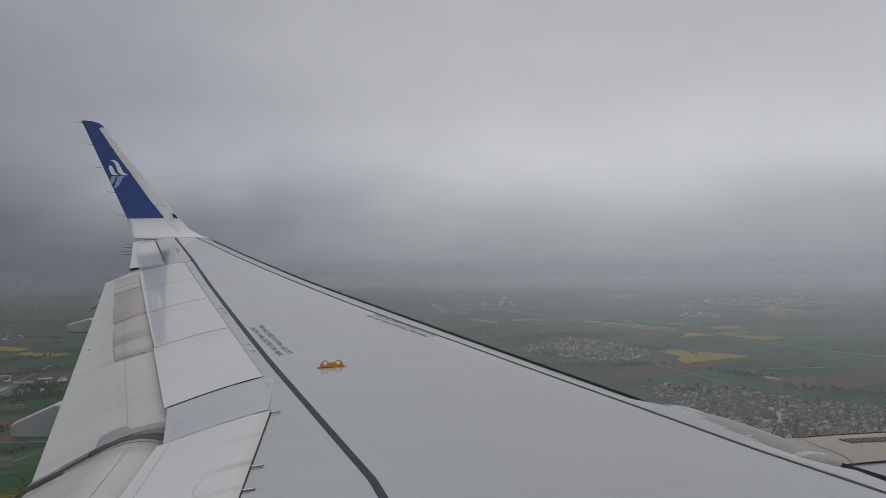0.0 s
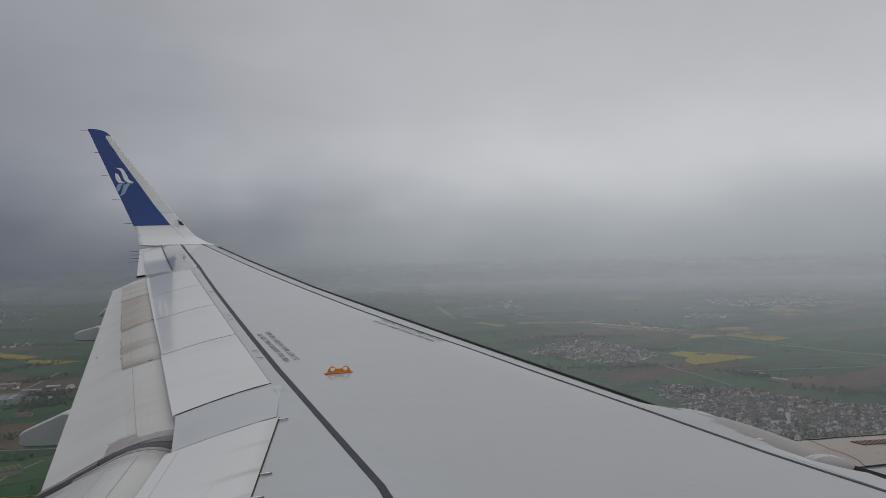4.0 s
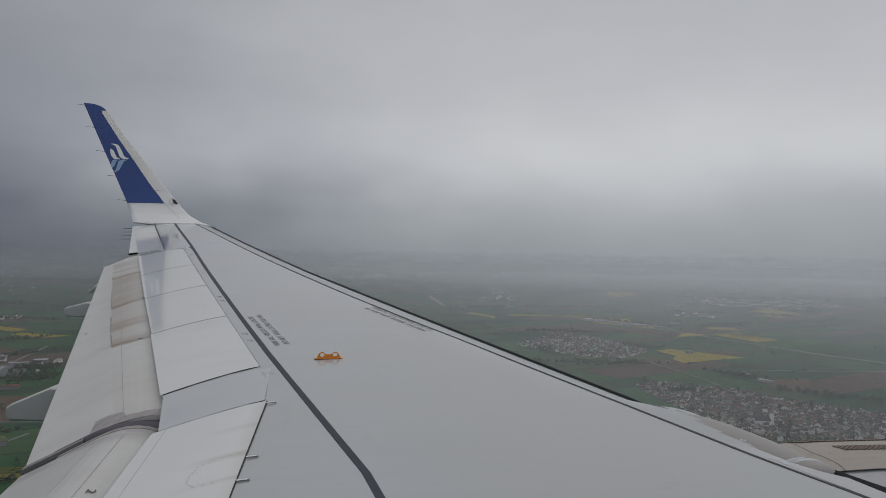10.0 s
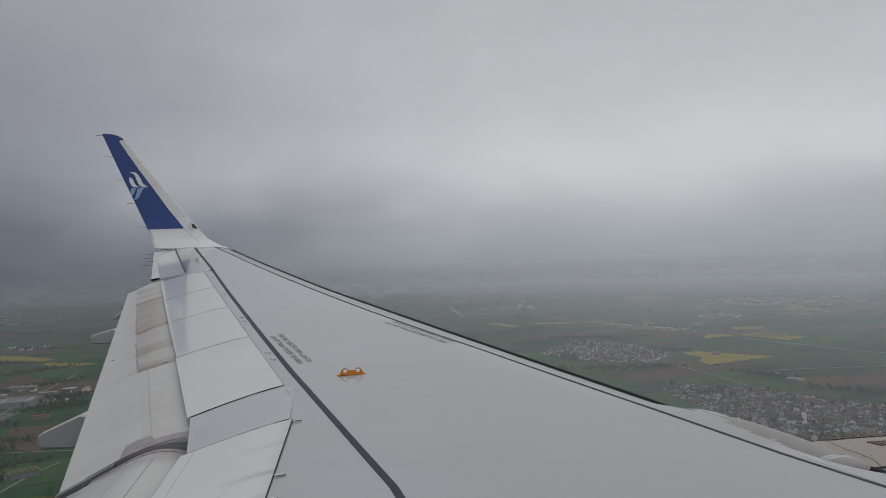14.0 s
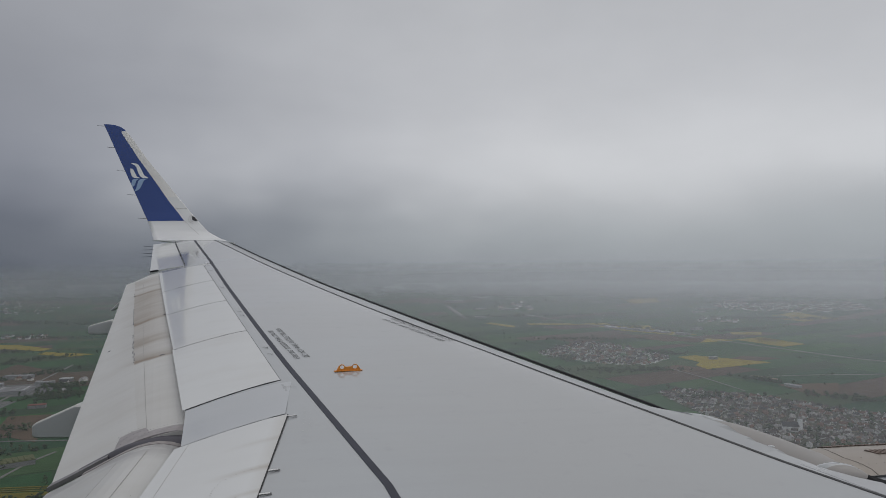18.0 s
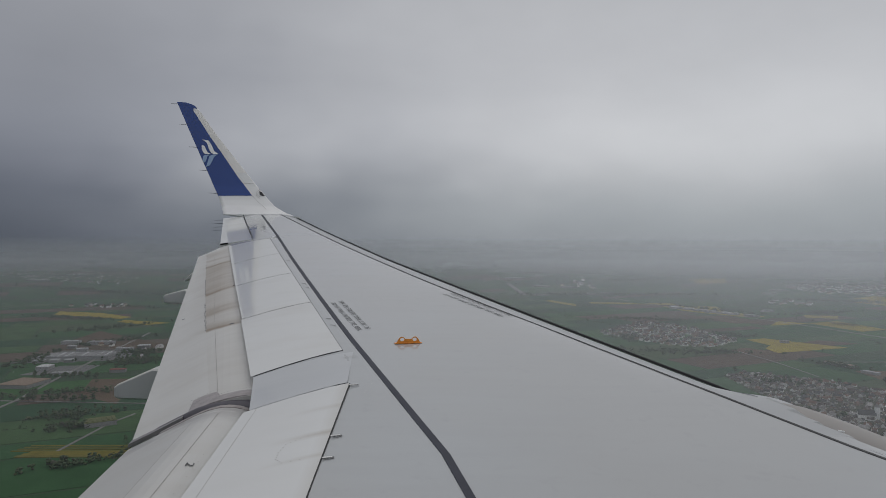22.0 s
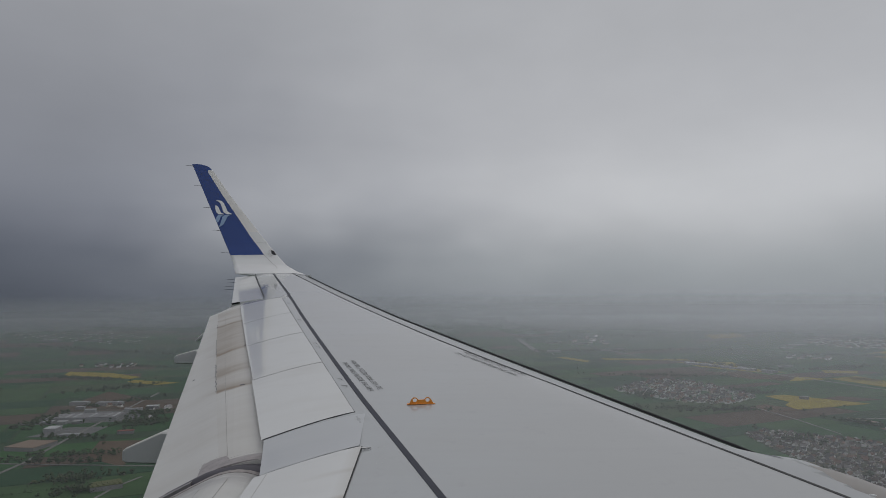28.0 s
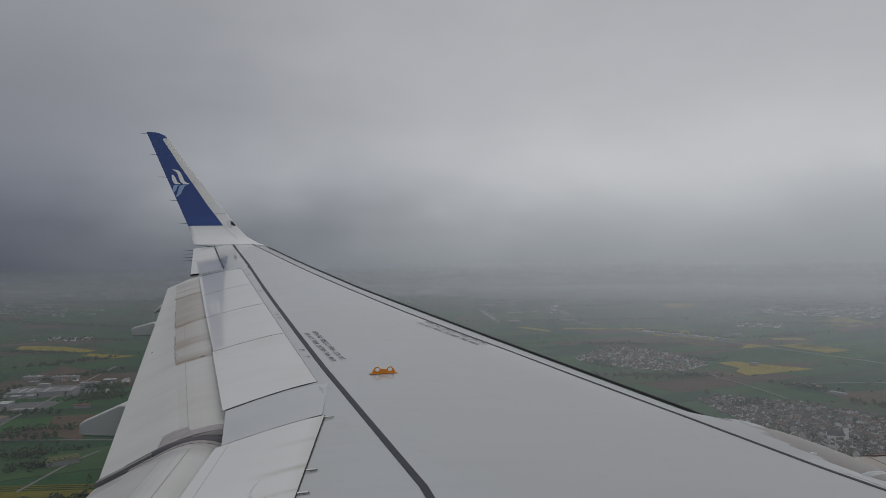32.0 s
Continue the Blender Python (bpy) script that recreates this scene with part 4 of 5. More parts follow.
for hx in holes:
    ring = [bm.verts.new((hx + 0.019 * math.cos(t), 0, 0.036 + 0.017 * math.sin(t))) for t in [2 * math.pi * k / 12 for k in range(12)]]
    edges += [bm.edges.new((a, b)) for a, b in zip(ring, ring[1:] + ring[:1])]
bmesh.ops.triangle_fill(bm, edges=edges, use_beauty=True)
geo = bmesh.ops.extrude_face_region(bm, geom=bm.faces[:])
bmesh.ops.translate(bm, vec=(0, 0.010, 0), verts=[v for v in geo["geom"] if isinstance(v, bmesh.types.BMVert)])
bmesh.ops.recalc_face_normals(bm, faces=bm.faces)
me = bpy.data.meshes.new("rope_bracket")
bm.to_mesh(me)
bm.free()
bracket = link("rope_bracket", me, ORANGE, wing, "orange painted bracket with two round holes")
bracket.matrix_local = pose(-4.475, 7.02, z_top(-4.475, 7.02) + 0.001, 0, 0, 8) @ Matrix.Diagonal((0.93, 1, 0.88, 1))
base = box_mesh("bracket_base", 0.24, 0.05, 0.006, 0.002)
ob = link("bracket_base", base, ORANGE, bracket)
ob.location = (0, 0.01, 0)

# ---- engine: cowl, pylon and vents ----
engine = thing("jet_engine", "warm grey engine cowl under the wing's leading edge", "jet engine", (-0.5, 5.75, -0.86))
EC = Vector((-0.5, 5.75, -0.86))


def cowl_r(x):
    return interp(x, [(-2.6, 0.78), (-2.0, 0.97), (-1.5, 1.085), (-1.0, 1.108), (0.0, 1.108), (1.2, 1.10), (2.0, 1.06), (2.4, 0.95)])[0]


def cowl_patch(name, a0, a1, x0, x1, lift, material, label, na=24, nx=24):
    pts = []
    for i in range(nx + 1):
        x = x0 + (x1 - x0) * i / nx
        r = cowl_r(x) + lift
        pts.append([Vector((x, EC.y + r * math.sin(radians(a0 + (a1 - a0) * j / na)), EC.z + r * math.cos(radians(a0 + (a1 - a0) * j / na)))) - EC for j in range(na + 1)])
    v, f = [p for r in pts for p in r], []
    for i in range(nx):
        for j in range(na):
            a = i * (na + 1) + j
            f.append((a, a + 1, a + na + 2, a + na + 1))
    return link(name, fix(mesh_from(name, v, f, True)), material, engine, label)


cowl_patch("cowl", 0, 360, -2.6, 2.4, 0.0, COWL_GREY, "blue-grey painted engine cowl", 64, 24)
cowl_patch("cowl_cover", -15.5, 32, -1.75, 2.2, 0.012, COWL_BEIGE, "warm grey cover with vent slots", 16, 24)
cowl_patch("cowl_seam", -15.8, -15.5, -1.75, 2.2, 0.013, SEAM, "", 1, 24)
for k in range(46):
    x = -0.96 + 0.034 * k
    a = 0.4 - 0.22 * k * 0.23
    r = cowl_r(x) + 0.014
    ob = link("vent_slot", bpy.data.meshes.get("vent_slot") or box_mesh("vent_slot", 0.025, 0.105, 0.006, 0.003, False), VENT_BROWN, engine)
    ob.matrix_local = pose(x + 0.5, r * math.sin(radians(a)), r * math.cos(radians(a)), -a, 0, 18)
for k in range(46):
    x = -1.10 + 0.033 * k
    a = 14.5
    r = cowl_r(x) + 0.016
    ob = link("vent_slot", bpy.data.meshes.get("vent_slot"), VENT_BROWN, engine)
    ob.matrix_local = pose(x + 0.5, r * math.sin(radians(a)), r * math.cos(radians(a)), -a, 0, 18)
rings = []
for x, top, w in ((-2.4, 0.42, 0.14), (-2.2, 0.47, 0.18), (-2.057, 0.510, 0.22), (-1.94, 0.487, 0.25), (-1.819, 0.449, 0.28), (-1.618, 0.377, 0.31), (-1.428, 0.302, 0.34), (-1.33, 0.265, 0.35), (-1.2, 0.20, 0.35)):
    rings.append([(x + 0.5, w * math.copysign(abs(math.cos(t)) ** 0.8, math.cos(t)), top - 0.34 + 0.34 * math.copysign(abs(math.sin(t)) ** 0.8, math.sin(t)) + 0.86) for t in [2 * math.pi * j / 20 for j in range(20)]])
link("pylon", fix(mesh_from("pylon", *loft(rings), smooth=True)), PYLON_GREY, engine, "warm grey pylon fairing joining cowl and wing")
rv, rf = [], []
for a, n in ((-4.0, 12), (-9.0, 30), (-13.4, 8), (-17.4, 15)):
    for k in range(n):
        x = -1.25 + 0.055 * k * (30 / n)
        r = cowl_r(x) + 0.0135
        rivet(x + 0.5, r * math.sin(radians(a)), r * math.cos(radians(a)) + 0.0015, 0.0045)
tagged(link("cowl_rivets", mesh_from("cowl_rivets", rv, rf), VENT_DARK, engine, "rows of dark rivets"), kind="stuff")
pts = []
for i in range(25):
    a = 13.5 - 29.2 * i / 24
    x = interp(a, [(-16.0, -1.178), (-12.0, -1.167), (-7.8, -1.183), (-2.1, -1.219), (5.0, -1.20), (13.5, -1.148)])[0]
    r = cowl_r(x) + 0.0135
    pts.append([(x + dx + 0.5, r * math.sin(radians(a)), r * math.cos(radians(a))) for dx in (0, 0.006)])
link("cowl_seam", fix(mesh_from("cowl_seam", *grid_slab(pts, 0.001))), VENT_DARK, engine)

# pale bulge of the nose outboard of the pylon, where the slats end
fair = []
for k in range(25):
    y = 5.69 + (6.26 - 5.69) * k / 24
    bump = float(np.interp(y, (5.69, 5.74, 5.83, 5.945, 6.036, 6.09, 6.15, 6.26), (-0.12, -0.02, 0.095, 0.115, 0.099, 0.080, 0.035, -0.05)))
    lead = x_lead(y) + bump
    back = x_lead(y) - 0.145
    row = []
    for j in range(13):
        v = j / 12
        x = lead + (back - lead) * v
        cp = x_lead(y) - x
        flat = -0.06 * (max(0.0, 0.2 - cp) / (0.2 + max(bump, 0.0))) ** 2
        droop = -0.105 * (1 - min(cp, slat_depth(y)) / slat_depth(y)) ** 1.25
        s_out = min(1.0, max(0.0, (y - 5.9) / 0.25))
        row.append((x, y, z_ref(y) + 0.0006 + flat * (1 - s_out) + droop * s_out))
    fair.append(row)
link("nose_fairing", fix(mesh_from("nose_fairing", *grid_slab(fair, 0.04), smooth=True)), NOSE_PAINT, wing, "pale grey nose fairing above the engine pylon").data.set_sharp_from_angle(angle=radians(30))

# inboard slat over the fixed nose, with its black front
rings, dark = [], []
for k in range(21):
    y = 2.1 + (5.10 - 2.1) * k / 20
    zt, xl = z_ref(y), x_lead(y)
    edge = float(np.interp(y, (4.5, 4.8, 5.06), (0.075, 0.06, 0.0)))
    front = float(np.interp(y, (4.6, 4.95, 5.1), (-0.085, -0.06, -0.065)))
    down = 0.05 * max(0.0, (y - 4.85) / 0.25) ** 2
    top = [(0.322 + (edge - 0.322) * q, zt + 0.001 - (0.045 + down) * q ** 1.4) for q in (0, 0.2, 0.4, 0.6, 0.8, 0.92, 1.0)]
    rings.append([(xl - cp, y, z) for cp, z in top + [(edge, zt - 0.16), (0.16, zt - 0.19), (0.322, zt - 0.16)]])
    dark.append([(xl - cp, y, zt + z) for cp, z in ((edge + 0.002, -0.047 - down), (front, -0.060 - 0.3 * down), (front - 0.015, -0.075), (front - 0.02, -0.16), (0.02, -0.19), (edge + 0.002, -0.11))])
link("inboard_slat", fix(mesh_from("inboard_slat", *loft(rings), smooth=True)), NOSE_PAINT, wing, "pale grey inboard slat").data.set_sharp_from_angle(angle=radians(40))
link("slat_edge", fix(mesh_from("slat_edge", *loft(dark), smooth=False)), SLAT_BLACK, wing, "black front edge of the inboard slat")


def dome(cx, cy, cz, rx, ry, rz, turn):
    """Verts and faces of a half dome."""
    a = radians(turn)
    v, f = [], []
    for i in range(7):
        h = math.pi / 2 * i / 6
        for j in range(20):
            t = 2 * math.pi * j / 20
            p, q = rx * math.cos(h) * math.cos(t), ry * math.cos(h) * math.sin(t)
            v.append((cx + p * math.cos(a) - q * math.sin(a), cy + p * math.sin(a) + q * math.cos(a), cz + rz * math.sin(h)))
    for i in range(6):
        for j in range(20):
            f.append((i * 20 + j, i * 20 + (j + 1) % 20, (i + 1) * 20 + (j + 1) % 20, (i + 1) * 20 + j))
    return v, f


# rounded grey cap at the slat's outer end with its pale rim, and the small white drain fitting
link("slat_end_cap", fix(mesh_from("slat_end_cap", *dome(-1.655, 5.13, 0.315, 0.13, 0.085, 0.075, -27), smooth=True)), PYLON_GREY, wing, "rounded grey cap at the slat's end")
link("slat_end_rim", fix(mesh_from("slat_end_rim", *dome(-1.66, 5.165, 0.31, 0.145, 0.085, 0.083, -27), smooth=True)), WING_GREY, wing, "pale rim behind the slat's end cap")
ob = link("drain_fitting", box_mesh("drain_fitting", 0.035, 0.014, 0.008, 0.003), LOGO_WHITE, wing)
ob.matrix_local = pose(-1.955, 5.335, z_ref(5.335) - 0.004, 0, 5, -25)

# ---- the land below ----
GROUND_Z = -270.0
random.seed(7)


def land_z(x, y):
    """Height of the ground: a level plain that rises to low hills far off."""
    q = min(1.0, max(0.0, (math.hypot(x, y) - 3200) / 1750))
    return GROUND_Z + 88 * q * q * (3 - 2 * q) + (14 * math.sin(x * 0.0021) * math.sin(y * 0.0017 + 1) * q)


def land_material(name, stops, scale=0.02, row=0.0, per_island=False):
    m = Mat(name)
    tint = m.island() if per_island else m.chance()
    c = m.ramp(tint, *stops, mode="CONSTANT")
    patch = m.noise(scale, 6.0)
    fine = m.noise(scale * 9, 4.0)
    c = m.mix(m.math("MULTIPLY", m.ramp(patch, (0.35, (0, 0, 0)), (0.7, (1, 1, 1))), 0.7), c, m.mix(1.0, c, (0.62, 0.62, 0.6), "MULTIPLY"))
    c = m.mix(m.math("MULTIPLY", fine, 0.5), c, m.mix(1.0, c, (0.7, 0.7, 0.66), "MULTIPLY"))
    return m.done(c, 0.95, spec=0.1)


GREENS = [(0.0, (0.045, 0.106, 0.043)), (0.18, (0.036, 0.096, 0.038)), (0.36, (0.058, 0.112, 0.046)), (0.52, (0.031, 0.078, 0.038)),
          (0.66, (0.071, 0.104, 0.052)), (0.76, (0.108, 0.080, 0.063)), (0.84, (0.118, 0.090, 0.072)), (0.91, (0.046, 0.120, 0.038))]
FIELD = land_material("farmland", GREENS)
FIELD_FAR = land_material("farmland_far", GREENS, per_island=True)
RAPE = land_material("yellow_rapeseed", [(0.0, (0.32, 0.255, 0.035)), (0.5, (0.29, 0.235, 0.038))], 0.03)
THIN_RAPE = land_material("thin_yellow_rapeseed", [(0.0, (0.17, 0.148, 0.03)), (0.5, (0.15, 0.135, 0.035))], 0.05)
MEADOW = land_material("meadow", [(0.0, (0.045, 0.080, 0.043)), (0.5, (0.045, 0.080, 0.043))], 0.006)
TRACK = plain("road_grey", (0.16, 0.156, 0.145), 0.9, vary=0.12, scale=0.05)
BROWN = land_material("bare_earth", [(0.0, (0.13, 0.092, 0.065)), (0.5, (0.115, 0.082, 0.058))], 0.02)

# ground sheet
bm = bmesh.new()
bmesh.ops.create_grid(bm, x_segments=150, y_segments=150, size=9000)
for vert in bm.verts:
    vert.co.z = land_z(vert.co.x, vert.co.y + 3000) - GROUND_Z
me = bpy.data.meshes.new("ground")
bm.to_mesh(me)
bm.free()
ground = link("ground", me, MEADOW)
ground.location = (0, 3000, GROUND_Z)
tagged(ground, "flat green farmland under mist, reaching the horizon", "ground", kind="structure")


def slab(name, corners, material, h, label, category, group="", kind="structure"):
    """A low piece of land over corners (x, y) in order."""
    cx, cy = sum(c[0] for c in corners) / len(corners), sum(c[1] for c in corners) / len(corners)
    n = len(corners)
    v = [(x - cx, y - cy, z + land_z(x, y) - GROUND_Z) for z in (-0.2, h + (2 if math.hypot(cx, cy) > 3200 else 0)) for x, y in corners]
    f = [tuple(range(n, 2 * n))] + [(i, (i + 1) % n, n + (i + 1) % n, n + i) for i in range(n)]
    ob = link(name, fix(mesh_from(name, v, f)), material)
    ob.location = (cx, cy, GROUND_Z)
    return tagged(ob, label, category, group, kind)


# patchwork of fields: strips along one direction, cut into plots
FA = radians(24)
fu, fv = Vector((math.cos(FA), math.sin(FA))), Vector((-math.sin(FA), math.cos(FA)))
far_v, far_f = [], []
v_at = -2600.0
while v_at < 6200:
    depth = random.uniform(60, 170)
    u_at = -4200.0 + random.uniform(0, 200)
    while u_at < 6200:
        length = random.uniform(140, 520)
        quad = [fu * (u_at + 3) + fv * (v_at + 3), fu * (u_at + length - 3) + fv * (v_at + 3), fu * (u_at + length - 3) + fv * (v_at + depth - 3), fu * (u_at + 3) + fv * (v_at + depth - 3)]
        mid = sum(quad, Vector((0, 0))) / 4
        wide = abs(mid.x) < 0.95 * mid.y + 250
        if wide and 550 < mid.y < 5600 and random.random() < 0.9:
            h = random.uniform(0.15, 0.5)
            if mid.y < 1900:
                slab("field", [tuple(q) for q in quad], FIELD, h, "flat cultivated field in green or brown", "field", "fields")
            else:
                k = len(far_v)
                far_v += [(q.x, q.y, land_z(q.x, q.y) + h + (1.5 if mid.length > 3200 else 0.0)) for q in quad]
                far_f.append((k, k + 1, k + 2, k + 3))
        u_at += length
    v_at += depth
far_land = link("far_fields", mesh_from("far_fields", far_v, far_f), FIELD_FAR)
tagged(far_land, "patchwork of green and brown fields fading in mist", "fields", kind="stuff")


def yellow(corners, label="bright yellow rapeseed field in bloom", thin=False):
    slab("rapeseed_field", corners, THIN_RAPE if thin else RAPE, 0.9, label, "field", "rapeseed fields", "")


def near_slab(corners, material, h, label):
    slab("field", corners, material, h, label, "field", "fields")


yellow([(887, 1823), (948, 1846), (1085, 1683), (857, 1603), (861, 1669), (900, 1720)])
yellow([(526, 3027), (618, 2790), (640, 2860), (568, 3051)])
yellow([(720, 2974), (1081, 2910), (1071, 2844), (718, 2906)])
yellow([(990, 2780), (1219, 2771), (1173, 2573), (1241, 2386), (1150, 2385), (1014, 2586)])
yellow([(1124, 2141), (1209, 2255), (1279, 2185)])
yellow([(1406, 2446), (1522, 2416), (1474, 2341), (1372, 2366)])
yellow([(1372, 2238), (1437, 2169), (1402, 2116), (1350, 2170)])
yellow([(1330, 1994), (1285, 2200), (1420, 2260), (1441, 2041)])
yellow([(1873, 2968), (2125, 3084), (2148, 2803), (1973, 2713)])
yellow([(1545, 3904), (1772, 3920), (1710, 3745), (1533, 3699)])
yellow([(-1368, 2400), (-1416, 2528), (-1232, 2476), (-1063, 2346), (-1079, 2295), (-1221, 2362)])
yellow([(-1047, 2209), (-1044, 2257), (-860, 2180), (-919, 2131)])
yellow([(-2230, 4400), (-2450, 4700), (-2300, 4750), (-2050, 4400)])
for k in range(7):
    y0 = 826 + 7.6 * k
    x0 = -553 + 4 * k
    if k < 3:
        yellow([(x0 + 30, y0), (-384 - 2 * k, y0), (-384 - 2 * k, y0 + 7.6), (x0 + 30, y0 + 7.6)], "strip of yellow rapeseed in a striped field", True)
    else:
        yellow([(x0, y0), (-392, y0), (-392, y0 + 3.6), (x0, y0 + 3.6)], "strip of yellow rapeseed in a striped field", True)
for pts, label in (([(742, 1641), (818, 1683), (867, 1595), (785, 1570)], "bare reddish brown field"), ([(1017, 1774), (1085, 1815), (1160, 1752), (1060, 1716)], "bare reddish brown field"),
                   ([(940, 2401), (1107, 2430), (1166, 2215), (1031, 2188)], "bare pale brown field"), ([(901, 1376), (1046, 1375), (952, 1253), (895, 1249)], "bare brown field"),
                   ([(-619, 1159), (-662, 1290), (-579, 1300), (-523, 1095)], "bare brown field"), ([(-974, 1794), (-992, 1982), (-690, 1720), (-760, 1640)], "bare brown field")):
    near_slab(pts, BROWN, 0.7, label)

def lane(pts, w, label, name="road", h=1.1):
    """A road ribbon along points (x, y)."""
    v, f = [], []
    for i, p in enumerate(pts):
        a, b = Vector(pts[max(0, i - 1)]), Vector(pts[min(len(pts) - 1, i + 1)])
        d = (b - a).normalized()
        n = Vector((-d.y, d.x)) * w / 2
        for q in (Vector(p) + n, Vector(p) - n):
            v.append((q.x, q.y, land_z(q.x, q.y) + h + (2 if q.length > 3200 else 0)))
            v.append((q.x, q.y, land_z(q.x, q.y) - 0.2))
    for i in range(len(pts) - 1):
        k = 4 * i
        f += [(k, k + 2, k + 6, k + 4), (k, k + 4, k + 5, k + 1), (k + 2, k + 3, k + 7, k + 6)]
    ob = link(name, fix(mesh_from(name, v, f)), TRACK)
    return tagged(ob, label, "road", kind="structure")


lane([(-690, 900), (-703, 1123), (-731, 1276), (-787, 1655), (-830, 1950)], 6, "narrow pale country road between fields")
lane([(-1000, 1150), (-698, 1115), (-488, 1100), (-300, 1085), (100, 1060)], 4, "narrow pale country road between fields")
lane([(804, 3436), (928, 2977), (1124, 2494), (1244, 2104), (1340, 1756), (1500, 1400)], 9, "pale grey main road crossing the plain")
lane([(440, 4729), (457, 3727), (480, 3300)], 26, "wide pale motorway running into the mist")
lane([(770, 1620), (785, 1469), (787, 1313)], 4, "narrow pale country road between fields")
lane([(900, 1478), (1054, 1478), (1120, 1471), (1500, 1440)], 5, "narrow pale country road between fields")
lane([(-482, 850), (-478, 981), (-465, 1034)], 4, "pale dirt track")
lane([(656, 1183), (712, 1234)], 4, "pale dirt track")

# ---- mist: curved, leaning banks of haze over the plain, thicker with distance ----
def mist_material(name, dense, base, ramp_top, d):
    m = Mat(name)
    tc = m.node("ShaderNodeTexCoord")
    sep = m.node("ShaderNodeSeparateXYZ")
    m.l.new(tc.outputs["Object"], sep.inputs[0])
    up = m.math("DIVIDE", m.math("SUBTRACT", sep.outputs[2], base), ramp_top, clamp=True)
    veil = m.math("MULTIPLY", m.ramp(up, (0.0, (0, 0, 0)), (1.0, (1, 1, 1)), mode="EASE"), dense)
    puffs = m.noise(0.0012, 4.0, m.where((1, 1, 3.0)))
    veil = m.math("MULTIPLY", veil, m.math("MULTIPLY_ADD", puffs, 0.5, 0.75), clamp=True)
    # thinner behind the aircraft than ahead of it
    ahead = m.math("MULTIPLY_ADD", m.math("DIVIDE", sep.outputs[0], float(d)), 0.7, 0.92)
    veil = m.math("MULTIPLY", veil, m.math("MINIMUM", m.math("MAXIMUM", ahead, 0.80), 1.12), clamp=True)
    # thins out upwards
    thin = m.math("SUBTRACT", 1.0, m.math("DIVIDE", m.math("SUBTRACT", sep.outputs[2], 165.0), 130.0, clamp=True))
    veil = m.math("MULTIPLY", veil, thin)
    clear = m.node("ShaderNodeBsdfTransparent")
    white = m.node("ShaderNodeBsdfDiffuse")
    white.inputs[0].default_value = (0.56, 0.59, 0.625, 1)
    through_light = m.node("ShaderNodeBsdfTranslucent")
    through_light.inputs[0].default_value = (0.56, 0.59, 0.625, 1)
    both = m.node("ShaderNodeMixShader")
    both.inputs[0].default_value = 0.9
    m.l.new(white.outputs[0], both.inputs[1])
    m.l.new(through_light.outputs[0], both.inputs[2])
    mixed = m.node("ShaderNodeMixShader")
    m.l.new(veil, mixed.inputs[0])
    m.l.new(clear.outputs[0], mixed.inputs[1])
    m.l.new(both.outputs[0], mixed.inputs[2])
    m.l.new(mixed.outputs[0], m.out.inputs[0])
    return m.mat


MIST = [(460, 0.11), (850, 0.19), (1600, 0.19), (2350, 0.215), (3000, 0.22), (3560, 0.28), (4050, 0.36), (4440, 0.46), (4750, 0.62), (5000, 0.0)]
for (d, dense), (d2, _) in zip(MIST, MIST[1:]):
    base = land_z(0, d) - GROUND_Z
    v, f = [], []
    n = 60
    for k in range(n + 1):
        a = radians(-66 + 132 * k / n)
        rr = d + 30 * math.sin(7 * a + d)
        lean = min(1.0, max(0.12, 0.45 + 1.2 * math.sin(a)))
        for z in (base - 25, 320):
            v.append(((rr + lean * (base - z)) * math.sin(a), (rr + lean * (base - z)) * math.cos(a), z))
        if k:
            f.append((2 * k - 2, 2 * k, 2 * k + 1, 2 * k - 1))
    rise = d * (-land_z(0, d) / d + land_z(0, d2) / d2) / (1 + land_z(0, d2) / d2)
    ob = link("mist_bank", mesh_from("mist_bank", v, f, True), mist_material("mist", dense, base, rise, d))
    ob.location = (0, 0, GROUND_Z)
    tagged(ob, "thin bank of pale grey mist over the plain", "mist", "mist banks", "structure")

# ---- fuselage round the camera, with one window opening ----
FUS_Y, FUS_Z, FUS_R = -0.12, 1.0, 1.975
WIN_X, WIN_W, WIN_LOW, WIN_HIGH = -4.31, 0.20, 4.0, 27.0


def fuselage_patch(x0, x1, a0, a1, n):
    pts = []
    for r in (FUS_R, FUS_R - 0.03):
        pts.append([[(x, FUS_Y + r * math.cos(radians(a0 + (a1 - a0) * k / n)), FUS_Z + r * math.sin(radians(a0 + (a1 - a0) * k / n))) for x in (x0, x1)] for k in range(n + 1)])
    v = [p for layer in pts for row in layer for p in row]
    m = 2 * (n + 1)
    f = []
    for k in range(n):
        a = 2 * k
        f += [(a, a + 1, a + 3, a + 2), (m + a, m + a + 2, m + a + 3, m + a + 1), (a, a + 2, m + a + 2, m + a), (a + 1, m + a + 1, m + a + 3, a + 3)]
    f += [(0, m, m + 1, 1), (m - 2, m - 1, 2 * m - 1, 2 * m - 2)]
    return v, f


fv_all, ff_all = [], []
for args in ((-11.0, WIN_X - WIN_W, -180, 180, 72), (WIN_X + WIN_W, 6.0, -180, 180, 72), (WIN_X - WIN_W, WIN_X + WIN_W, WIN_HIGH, 360 + WIN_LOW, 64)):
    v, f = fuselage_patch(*args)
    k = len(fv_all)
    fv_all += v
    ff_all += [tuple(i + k for i in q) for q in f]
for x in (-11.0, 6.0):
    k = len(fv_all)
    fv_all += [(x, FUS_Y + FUS_R * math.cos(2 * math.pi * j / 72), FUS_Z + FUS_R * math.sin(2 * math.pi * j / 72)) for j in range(72)]
    ff_all.append(tuple(range(k, k + 72)))
